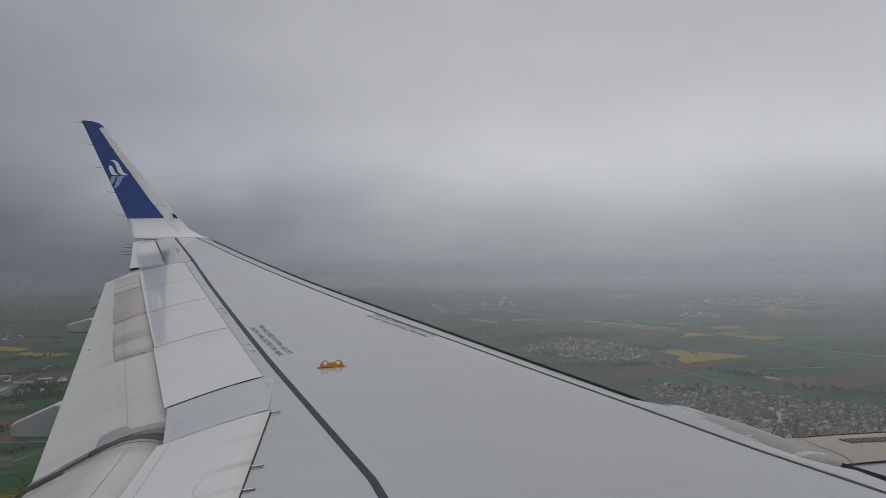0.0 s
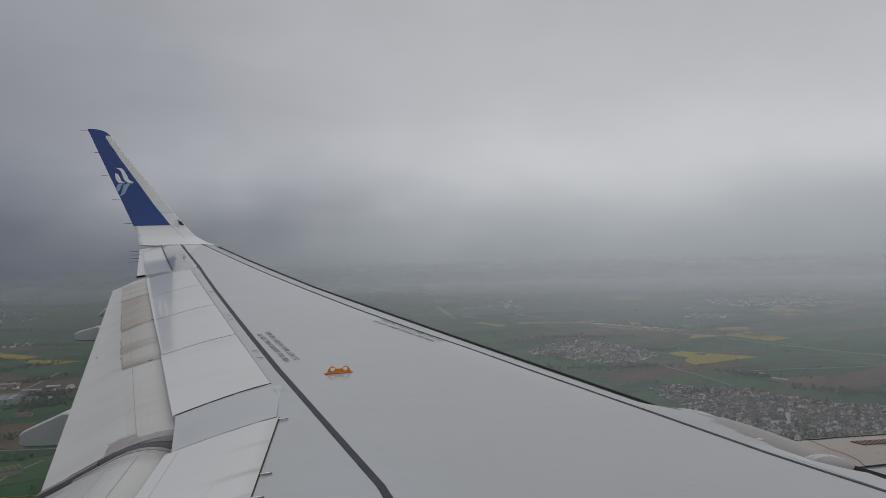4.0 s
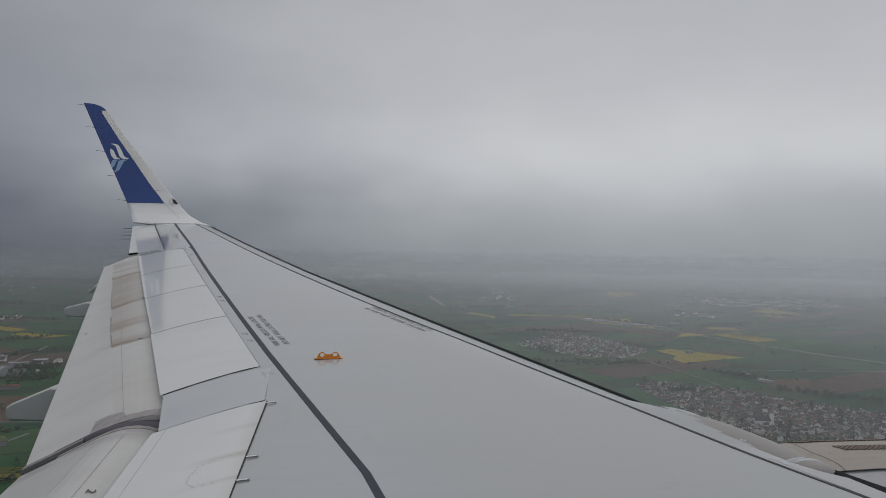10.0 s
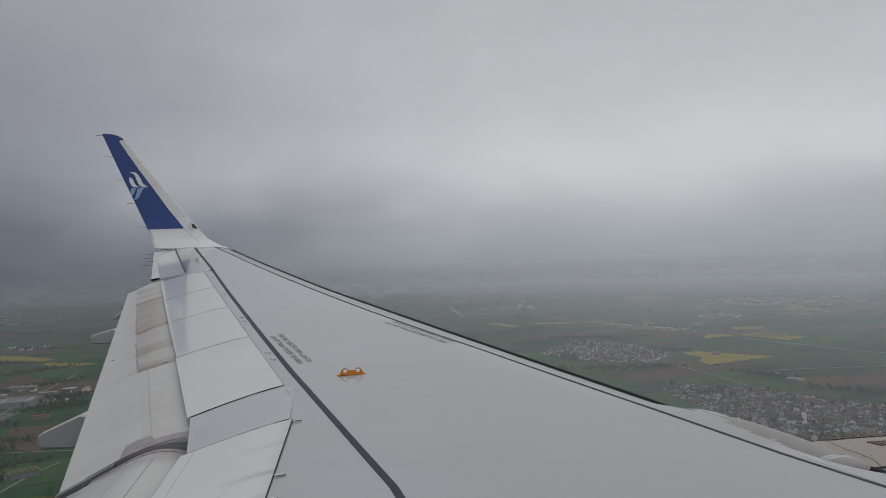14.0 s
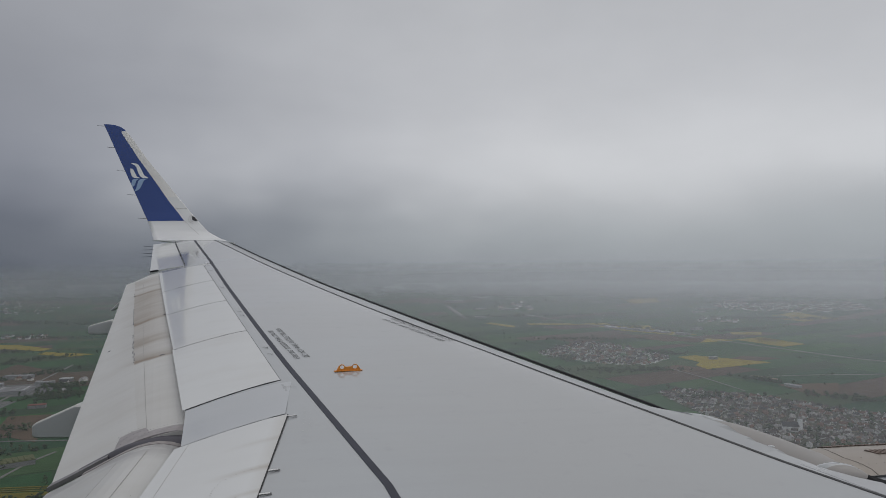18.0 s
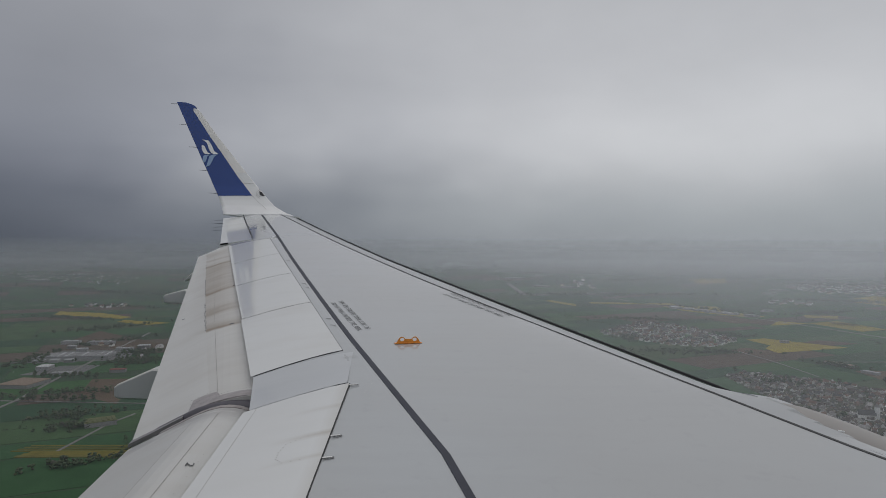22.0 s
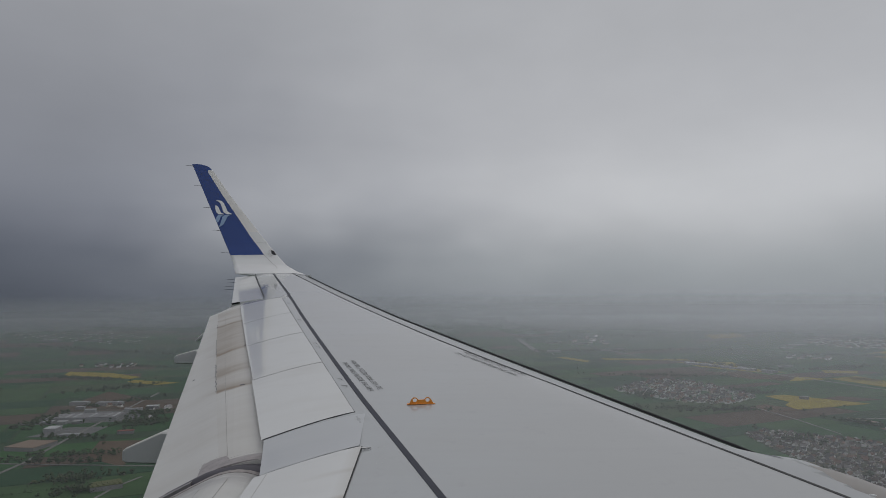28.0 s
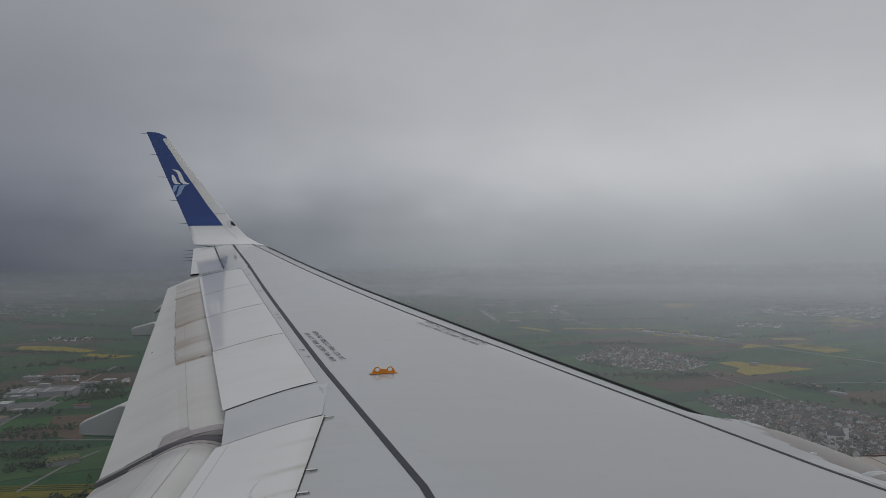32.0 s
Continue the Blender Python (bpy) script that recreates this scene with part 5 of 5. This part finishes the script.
FUSELAGE_WHITE = paint("fuselage_paint", (0.62, 0.63, 0.65), 0.3)
hull = link("wall_fuselage", mesh_from("wall_fuselage", fv_all, ff_all, False), FUSELAGE_WHITE)
tagged(hull, "plain pale fuselage wall with one window opening", "wall", kind="structure")


# ---- villages, farms and trees ----
def tinted(name, stops, rough=0.85, per_island=False, scale=0.4):
    m = Mat(name)
    c = m.ramp(m.island() if per_island else m.chance(), *stops, mode="CONSTANT")
    n = m.noise(scale, 5.0)
    return m.done(m.mix(m.math("MULTIPLY", n, 0.5), c, m.mix(1.0, c, (0.68, 0.66, 0.64), "MULTIPLY")), rough, spec=0.25)


WALLS = [(0.0, (0.86, 0.86, 0.85)), (0.38, (0.60, 0.58, 0.55)), (0.55, (0.55, 0.49, 0.41)), (0.70, (0.84, 0.83, 0.81)), (0.88, (0.36, 0.29, 0.24))]
ROOFS = [(0.0, (0.088, 0.070, 0.065)), (0.26, (0.060, 0.059, 0.062)), (0.46, (0.155, 0.092, 0.072)), (0.66, (0.078, 0.067, 0.062)), (0.82, (0.19, 0.18, 0.178)), (0.93, (0.34, 0.33, 0.33))]
WALL_MAT, ROOF_MAT = tinted("rendered_house_wall", WALLS), tinted("tiled_roof", ROOFS)
WALL_FAR, ROOF_FAR = tinted("far_house_wall", WALLS, per_island=True), tinted("far_tiled_roof", ROOFS, per_island=True)
SHED_WALL = tinted("metal_cladding", [(0.0, (0.32, 0.325, 0.33)), (0.5, (0.25, 0.25, 0.25))])
SHED_ROOF = tinted("pale_flat_roof", [(0.0, (0.34, 0.34, 0.35)), (0.35, (0.48, 0.49, 0.50)), (0.7, (0.24, 0.24, 0.25))])
BROWN_ROOF = tinted("brown_roof", [(0.0, (0.24, 0.18, 0.14)), (0.5, (0.24, 0.18, 0.14))])
LEAF = tinted("spring_leaves", [(0.0, (0.060, 0.090, 0.042)), (0.35, (0.050, 0.076, 0.040)), (0.65, (0.076, 0.100, 0.048)), (0.85, (0.070, 0.074, 0.054))], 0.9, True, 0.2)
BARK = plain("bark", (0.10, 0.075, 0.055), 0.9)
MOSS_ROOF = tinted("green_roof", [(0.0, (0.12, 0.13, 0.055)), (0.5, (0.12, 0.13, 0.055))], scale=0.15)


def house_shapes(w, d, h, r, over=0.5):
    """Verts and faces of a gabled house's walls, roof and chimney."""
    x, y = w / 2, d / 2
    wall = ([(-x, -y, 0), (x, -y, 0), (x, y, 0), (-x, y, 0), (-x, -y, h), (x, -y, h), (x, y, h), (-x, y, h), (-x, 0, h + r), (x, 0, h + r)],
            [(0, 1, 5, 4), (2, 3, 7, 6), (1, 2, 6, 9, 5), (3, 0, 4, 8, 7)])
    xo, yo, k = x + over, y + over, r / y
    zo = h - over * k
    roof = ([(-xo, -yo, zo), (xo, -yo, zo), (xo, 0, h + r + 0.05), (-xo, 0, h + r + 0.05), (xo, yo, zo), (-xo, yo, zo),
             (-xo, -yo, zo + 0.3), (xo, -yo, zo + 0.3), (xo, 0, h + r + 0.35), (-xo, 0, h + r + 0.35), (xo, yo, zo + 0.3), (-xo, yo, zo + 0.3)],
            [(6, 7, 8, 9), (9, 8, 10, 11), (0, 3, 2, 1), (3, 5, 4, 2), (0, 1, 7, 6), (5, 11, 10, 4), (1, 2, 8, 7), (2, 4, 10, 8), (0, 6, 9, 3), (3, 9, 11, 5)])
    c = 0.45
    cx, cy, z0, z1 = x * 0.45, y * 0.3, h + r * 0.5, h + r + 0.9
    chim = ([(cx + a * c, cy + b * c, z) for z in (z0, z1) for a, b in ((-1, -1), (1, -1), (1, 1), (-1, 1))],
            [(4, 5, 6, 7), (0, 1, 5, 4), (1, 2, 6, 5), (2, 3, 7, 6), (3, 0, 4, 7)])
    return wall, roof, chim


def house(w, d, h, r, label, group="village houses"):
    ob = thing("house", label, "house", (0, 0, 0), group)
    for nm, (v, f), mt in zip(("wall", "roof", "chimney"), house_shapes(w, d, h, r), (WALL_MAT, ROOF_MAT, WALL_MAT)):
        link(nm, mesh_from(nm, v, f), mt, ob)
    return ob


def inside(p, poly):
    hit = False
    for (x0, y0), (x1, y1) in zip(poly, poly[1:] + poly[:1]):
        if (y0 > p[1]) != (y1 > p[1]) and p[0] < (x1 - x0) * (p[1] - y0) / (y1 - y0) + x0:
            hit = not hit
    return hit


def scatter(poly, step, turn, jitter, skip):
    """Places along bent streets inside a polygon."""
    out = []
    a = radians(turn)
    u, v = Vector((math.cos(a), math.sin(a))), Vector((-math.sin(a), math.cos(a)))
    mid = Vector((sum(p[0] for p in poly) / len(poly), sum(p[1] for p in poly) / len(poly)))
    n = int(700 / step)
    for i in range(-n, n + 1):
        for j in range(-n, n + 1):
            p = mid + u * (i * step) + v * (j * step * 1.25 + 14 * math.sin(i * 0.35)) + Vector((random.uniform(-1, 1), random.uniform(-1, 1))) * jitter
            if inside(p, poly) and random.random() > skip:
                out.append((p.x, p.y, turn + random.choice((0, 90)) + random.uniform(-14, 14)))
    return out


random.seed(11)
VILLAGE = [(600, 1330), (660, 1370), (720, 1310), (800, 1255), (850, 1140), (940, 1040), (900, 900), (720, 840), (620, 900), (595, 1100), (590, 1200)]
kinds = [house(7.4, 6.2, 3.3, 2.9, "small gabled village house with pale walls"), house(8.8, 6.6, 3.5, 3.2, "gabled village house with pale walls"),
         house(6.4, 5.6, 3.0, 2.6, "small gabled house with pale walls and tiled roof"), house(12.5, 6.8, 3.5, 3.2, "long gabled farmhouse with tiled roof")]
near_slab([(p[0], p[1]) for p in VILLAGE], land_material("village_gardens", [(0.0, (0.070, 0.072, 0.050)), (0.5, (0.070, 0.072, 0.050))], 0.06), 0.8, "gardens and yards of the village")
spots = scatter(VILLAGE, 12.8, 38, 3.8, 0.14)
random.shuffle(spots)
spots.sort(key=lambda s: s[1] - 0.15 * s[0])
rest = []
for k, (x, y, a) in enumerate(spots):
    if k < 270:
        proto = random.choice(kinds)
        m = pose(x, y, GROUND_Z, 0, 0, a)
        if proto in kinds and proto.location.z == 0:
            proto.matrix_basis = m
        else:
            copy_thing(proto, m)
    else:
        rest.append((x, y, a, 0.68))
for proto in kinds:
    if proto.location.z == 0:
        proto.matrix_basis = pose(640, 1000, GROUND_Z, 0, 0, 20)


def far_houses(name, places, label):
    """Houses too small to tell apart singly: walls and roofs as one thing each."""
    data = {"walls": ([], [], WALL_FAR), "roofs": ([], [], ROOF_FAR)}
    for x, y, a, s in places:
        w, d, h, r = random.choice(((11, 9, 5, 3.6), (14, 10, 5.5, 4), (9, 8, 4.5, 3.2), (18, 11, 5, 4.4)))
        wall, roof, _ = house_shapes(w * s, d * s, h * s, r * s)
        m = pose(x, y, land_z(x, y), 0, 0, a)
        for key, (v, f) in (("walls", wall), ("roofs", roof)):
            k = len(data[key][0])
            data[key][0].extend([tuple(m @ Vector(p)) for p in v])
            data[key][1].extend([tuple(i + k for i in q) for q in f])
    top = thing(name, label, "village", (0, 0, 0), kind="stuff")
    for key, (v, f, mt) in data.items():
        link(key, mesh_from(key, v, f), mt, top)
    return top


far_houses("village_edge", rest, "outer houses of the village with tiled roofs")
V1 = [(500, 1960), (742, 2250), (835, 2051), (864, 1815), (740, 1680), (640, 1700), (540, 1850)]
far_houses("far_village", [(x, y, a, 0.85) for x, y, a in scatter(V1, 18, 30, 5, 0.10)], "misty village of pale houses with red roofs")
V3 = [(1900, 3500), (2100, 3650), (2600, 3300), (2500, 3000), (2150, 3050), (1950, 3200)]
far_houses("far_village", [(x, y, a, 1.25) for x, y, a in scatter(V3, 34, 15, 8, 0.15)], "misty village of pale houses with red roofs")
V4 = [(-1519, 2700), (-1400, 2860), (-1220, 2780), (-1258, 2680)]
far_houses("far_hamlet", [(x, y, a, 1.1) for x, y, a in scatter(V4, 30, -10, 8, 0.3)], "misty hamlet of pale houses")
V5 = [(-2700, 3700), (-2500, 4200), (-1700, 3900), (-1650, 3500)]
far_houses("far_town", [(x, y, a, 0.8) for x, y, a in scatter(V5, 34, 5, 12, 0.5)], "hazy town of pale houses and sheds")
V6 = [(-900, 1660), (-860, 1760), (-700, 1720), (-620, 1560), (-660, 1500), (-760, 1640)]
far_houses("far_hamlet", [(x, y, a, 1.0) for x, y, a in scatter(V6, 40, -18, 9, 0.5)], "scattered houses beside an industrial estate")
V7 = [(700, 3700), (900, 3900), (1150, 3600), (1000, 3450)]
far_houses("far_town", [(x, y, a, 1.8) for x, y, a in scatter(V7, 60, 10, 15, 0.4)], "hazy town of pale houses and sheds")
V8 = [(1500, 2900), (1600, 3000), (1750, 2900), (1650, 2800)]
far_houses("far_hamlet", [(x, y, a, 1.3) for x, y, a in scatter(V8, 40, 10, 10, 0.4)], "misty hamlet of pale houses")

# church with a pale tower in the village
church = thing("church", "pale village church with a square tower", "church", (670, 996, GROUND_Z))
for nm, (v, f), mt in zip(("wall", "roof"), house_shapes(24, 11, 9, 6)[:2], (WALL_MAT, ROOF_MAT)):
    link(nm, mesh_from(nm, v, f), mt, church)
tower = link("tower", box_mesh("tower", 6.5, 6.5, 21, 0.15), LOGO_WHITE, church, "white rendered square tower")
tower.location = (14.5, 0, 0)
ring4 = [(-3.6, -3.6), (3.6, -3.6), (3.6, 3.6), (-3.6, 3.6)]
cap_roof = link("tower_roof", fix(mesh_from("tower_roof", [(x, y, 21) for x, y in ring4] + [(0, 0, 26)], [(0, 1, 4), (1, 2, 4), (2, 3, 4), (3, 0, 4), (0, 3, 2, 1)])), ROOF_MAT, church)
cap_roof.location = (14.5, 0, 0)
church.rotation_euler = (0, 0, radians(-20))


def shed(at, size, turn, roof_mat, label, ridges=0, category="building"):
    """A hall: clad walls, a parapet roof slab, and rows of roof lights."""
    w, d, h = size
    ob = thing("industrial_hall", label, category, (at[0], at[1], land_z(*at)), "halls")
    link("wall", box_mesh("wall", w, d, h), SHED_WALL, ob)
    roof = link("roof", box_mesh("roof", w + 0.8, d + 0.8, 0.7, 0.1), roof_mat, ob)
    roof.location = (0, 0, h)
    for k in range(ridges):
        light = link("roof_light", bpy.data.meshes.get("roof_light_%d" % int(d)) or box_mesh("roof_light_%d" % int(d), 3.0, d * 0.8, 1.2, 0.2), roof_mat, ob)
        light.name = "roof_light"
        light.location = (-w / 2 + w * (k + 0.5) / ridges, 0, h + 0.7)
    ob.rotation_euler = (0, 0, radians(turn))
    return ob


shed((-762, 1240), (58, 62, 7), -8, BROWN_ROOF, "low hall with brown roof and pale walls")
YARD = plain("paved_yard", (0.115, 0.115, 0.115), 0.9, vary=0.25, scale=0.05)
near_slab([(-935, 1455), (-905, 1625), (-735, 1650), (-690, 1500)], YARD, 0.75, "grey paved yard between the halls")
near_slab([(-830, 1330), (-800, 1430), (-720, 1440), (-715, 1335)], YARD, 0.75, "grey car park of the estate")
shed((-818, 1530), (150, 60, 8), 9, SHED_ROOF, "long grey industrial hall with rows of roof lights", 9)
for at, size, turn, n in (((-943, 1735), (44, 20, 8), 4, 2), ((-862, 1728), (64, 22, 8), 4, 3), ((-868, 1470), (20, 22, 6), 9, 0), ((-838, 1473), (18, 20, 6), 9, 0), ((-806, 1477), (20, 20, 6), 9, 0),
                          ((-812, 1392), (24, 32, 8), 6, 0), ((-746, 1338), (36, 10, 5), 4, 0), ((-728, 1676), (28, 18, 7), 8, 0), ((-905, 1668), (20, 14, 6), 9, 0), ((-846, 1604), (24, 12, 10), 9, 0),
                          ((-760, 1640), (40, 12, 6), 9, 0)):
    shed(at, size, turn, SHED_ROOF, "grey industrial hall with a pale flat roof", n)
RED_ROOF = tinted("red_roof", [(0.0, (0.21, 0.075, 0.060)), (0.5, (0.21, 0.075, 0.060))])
shed((-648, 1366), (30, 14, 6), 12, RED_ROOF, "low hall with a dark red roof")
shed((-490, 975), (42, 28, 7), 32, MOSS_ROOF, "large hall with a yellow-green planted roof", 6)
shed((908, 1440), (60, 14, 5), -65, BROWN_ROOF, "long low farm barn with brown roof")
shed((915, 1345), (34, 12, 5), -65, SHED_ROOF, "low farm shed with pale roof")
random.seed(5)
for k in range(26):
    u = k / 25
    x, y = 1010 + 190 * u + random.uniform(-14, 14), 2700 - 330 * u + random.uniform(-25, 25)
    shed((x, y), (random.uniform(16, 34), random.uniform(10, 18), random.uniform(5, 8)), -62 + random.uniform(-12, 12), SHED_ROOF, "pale hall beside the main road", 0)
for x, y, w in ((960, 1760, 22), (1330, 2560, 50), (1700, 3250, 60), (820, 3300, 70), (900, 3350, 50), (560, 3300, 60), (760, 3600, 90), (620, 3650, 80), (520, 4000, 110), (700, 4100, 90), (-1900, 3600, 90), (-2100, 3550, 110), (1800, 3350, 80)):
    shed((x, y), (w, w * 0.35, 8), random.uniform(-20, 10), SHED_ROOF, "pale industrial hall in the mist", 0)


# trees: a trunk, limbs and a crown of leaf clumps


def clump(rng, cx, cy, cz, r):
    """Verts and faces of one uneven leaf clump."""
    t = (1 + 5 ** 0.5) / 2
    base = [(-1, t, 0), (1, t, 0), (-1, -t, 0), (1, -t, 0), (0, -1, t), (0, 1, t), (0, -1, -t), (0, 1, -t), (t, 0, -1), (t, 0, 1), (-t, 0, -1), (-t, 0, 1)]
    f = [(0, 11, 5), (0, 5, 1), (0, 1, 7), (0, 7, 10), (0, 10, 11), (1, 5, 9), (5, 11, 4), (11, 10, 2), (10, 7, 6), (7, 1, 8), (3, 9, 4), (3, 4, 2), (3, 2, 6), (3, 6, 8), (3, 8, 9), (4, 9, 5), (2, 4, 11), (6, 2, 10), (8, 6, 7), (9, 8, 1)]
    return [(cx + x * r * rng.uniform(0.35, 0.7), cy + y * r * rng.uniform(0.35, 0.7), cz + z * r * rng.uniform(0.3, 0.55)) for x, y, z in base], f


def crown(rng, height, spread, n):
    v, f = [], []
    for _ in range(n):
        a, q = rng.uniform(0, 2 * math.pi), rng.random() ** 0.6
        cz = height * rng.uniform(0.38, 0.95)
        reach = spread * math.sin(math.pi * min(0.95, max(0.15, (cz / height - 0.2) / 0.85))) * q
        cv, cf = clump(rng, reach * math.cos(a), reach * math.sin(a), cz, spread * rng.uniform(0.28, 0.5))
        k = len(v)
        v += cv
        f += [tuple(i + k for i in t) for t in cf]
    return v, f


def tree(seed, height, spread, label):
    rng = random.Random(seed)
    ob = thing("tree", label, "tree", (0, 0, 0), "trees")
    sides = 6
    rings = [[(r * math.cos(2 * math.pi * j / sides), r * math.sin(2 * math.pi * j / sides), z) for j in range(sides)] for z, r in ((-0.3, 0.45), (height * 0.3, 0.3), (height * 0.75, 0.12))]
    link("trunk", fix(mesh_from("trunk", *loft(rings))), BARK, ob)
    lv, lf = [], []
    for _ in range(5):
        a, z = rng.uniform(0, 6.28), height * rng.uniform(0.3, 0.55)
        p, q = Vector((0, 0, z)), Vector((spread * 0.6 * math.cos(a), spread * 0.6 * math.sin(a), z + height * 0.22))
        k = len(lv)
        for c, r in ((p, 0.16), (q, 0.05)):
            lv += [tuple(c + Vector((r, 0, 0))), tuple(c + Vector((-r * 0.5, r * 0.87, 0))), tuple(c + Vector((-r * 0.5, -r * 0.87, 0)))]
        lf += [(k, k + 1, k + 4, k + 3), (k + 1, k + 2, k + 5, k + 4), (k + 2, k, k + 3, k + 5)]
    link("limbs", mesh_from("limbs", lv, lf), BARK, ob)
    link("crown", mesh_from("crown", *crown(rng, height, spread, 22)), LEAF, ob)
    return ob


protos = [tree(1, 13, 4.6, "round broadleaf tree in dull spring green"), tree(2, 16, 4.0, "tall broadleaf tree in dull spring green"), tree(3, 9, 3.8, "low broadleaf tree in dull spring green")]
random.seed(23)
tree_spots = []
for x, y, a in scatter(VILLAGE, 40, 10, 16, 0.5):
    tree_spots.append((x, y))
for (x0, y0), (x1, y1), n in (((662, 1594), (740, 1588), 12), ((634, 1241), (704, 1260), 10), ((-690, 1110), (-560, 1105), 14), ((-780, 1310), (-640, 1300), 14), ((560, 1568), (640, 1560), 8), ((-860, 1450), (-900, 1600), 10), ((870, 1250), (960, 1180), 12)):
    for k in range(n):
        u = (k + random.uniform(-0.4, 0.4)) / n
        tree_spots.append((x0 + (x1 - x0) * u + random.uniform(-5, 5), y0 + (y1 - y0) * u + random.uniform(-5, 5)))
random.shuffle(tree_spots)
used = set()
for x, y in tree_spots[:230]:
    proto = random.choice(protos)
    m = pose(x, y, GROUND_Z, 0, 0, random.uniform(0, 360))
    if proto.name in used:
        copy_thing(proto, m)
    else:
        used.add(proto.name)
        proto.matrix_basis = m

# hedges and woods, past counting
rng = random.Random(31)
wv, wf = [], []


def plant(x, y, s=1.0):
    v, f = crown(rng, 12 * s * rng.uniform(0.6, 1.2), 4.6 * s * rng.uniform(0.7, 1.3), 6)
    k = len(wv)
    low = land_z(x, y) - 2.5
    wv.extend([(x + a, y + b, low + c) for a, b, c in v])
    wf.extend([tuple(i + k for i in t) for t in f])


def grove(x, y, rx, ry, turn, n, s=1.0):
    a = radians(turn)
    for _ in range(n):
        p, q = rng.gauss(0, 0.5) * rx, rng.gauss(0, 0.5) * ry
        plant(x + p * math.cos(a) - q * math.sin(a), y + p * math.sin(a) + q * math.cos(a), s)


grove(-1000, 2050, 160, 40, 55, 90)
grove(-850, 1780, 120, 30, 50, 70)
grove(-640, 1180, 90, 20, 5, 50)
grove(-560, 1020, 60, 25, 35, 60)
grove(-520, 960, 40, 20, 40, 40)
grove(-900, 1480, 30, 90, 10, 60)
grove(-670, 1480, 60, 70, 10, 130)
grove(-700, 1600, 50, 30, 10, 60)
grove(-1240, 2300, 200, 25, -20, 90)
grove(-1300, 2720, 220, 30, -15, 90)
grove(-1700, 3300, 500, 60, -12, 200, 1.3)
grove(620, 1620, 190, 18, -8, 90)
grove(880, 1900, 60, 35, -40, 60)
grove(560, 1850, 50, 60, 30, 60)
grove(760, 2300, 180, 25, -15, 80)
grove(1150, 2620, 350, 25, -62, 120)
grove(1500, 2500, 200, 40, 20, 120, 1.2)
grove(1900, 2900, 350, 40, -30, 160, 1.3)
grove(2200, 3500, 300, 60, -20, 160, 1.4)
grove(900, 3300, 500, 50, -5, 200, 1.4)
grove(1500, 3900, 800, 80, 5, 240, 1.6)
grove(900, 1420, 70, 10, -60, 40)
grove(980, 1180, 100, 20, -35, 70)
grove(660, 880, 60, 20, 20, 60)
for x, y, a in scatter(VILLAGE, 24, 62, 9, 0.5):
    plant(x, y, rng.uniform(0.45, 0.8))
for x, y, a in scatter(V1, 30, 50, 9, 0.25):
    plant(x, y, rng.uniform(0.5, 0.9))
# hedges along the field borders
for _ in range(26):
    hx, hy = rng.uniform(-1.0, 0.95), rng.uniform(700, 2600)
    hx *= 0.8 * hy
    ang = radians(24 + rng.choice((0, 0, 90)) + rng.uniform(-8, 8))
    run = rng.uniform(60, 260)
    for k in range(int(run / 7)):
        if rng.random() < 0.8:
            plant(hx + math.cos(ang) * (7 * k - run / 2) + rng.uniform(-3, 3), hy + math.sin(ang) * (7 * k - run / 2) + rng.uniform(-3, 3), rng.uniform(0.3, 0.75))
grove(-430, 800, 70, 14, 30, 40)
grove(-760, 1120, 60, 16, 20, 40)
for _ in range(150):
    y = rng.uniform(900, 4200)
    plant(rng.uniform(-0.85, 0.9) * y, y, rng.uniform(0.6, 1.1))
woods = link("woods", mesh_from("woods", wv, wf), LEAF)
tagged(woods, "dark green groves and hedges scattered over the plain", "trees", kind="stuff")
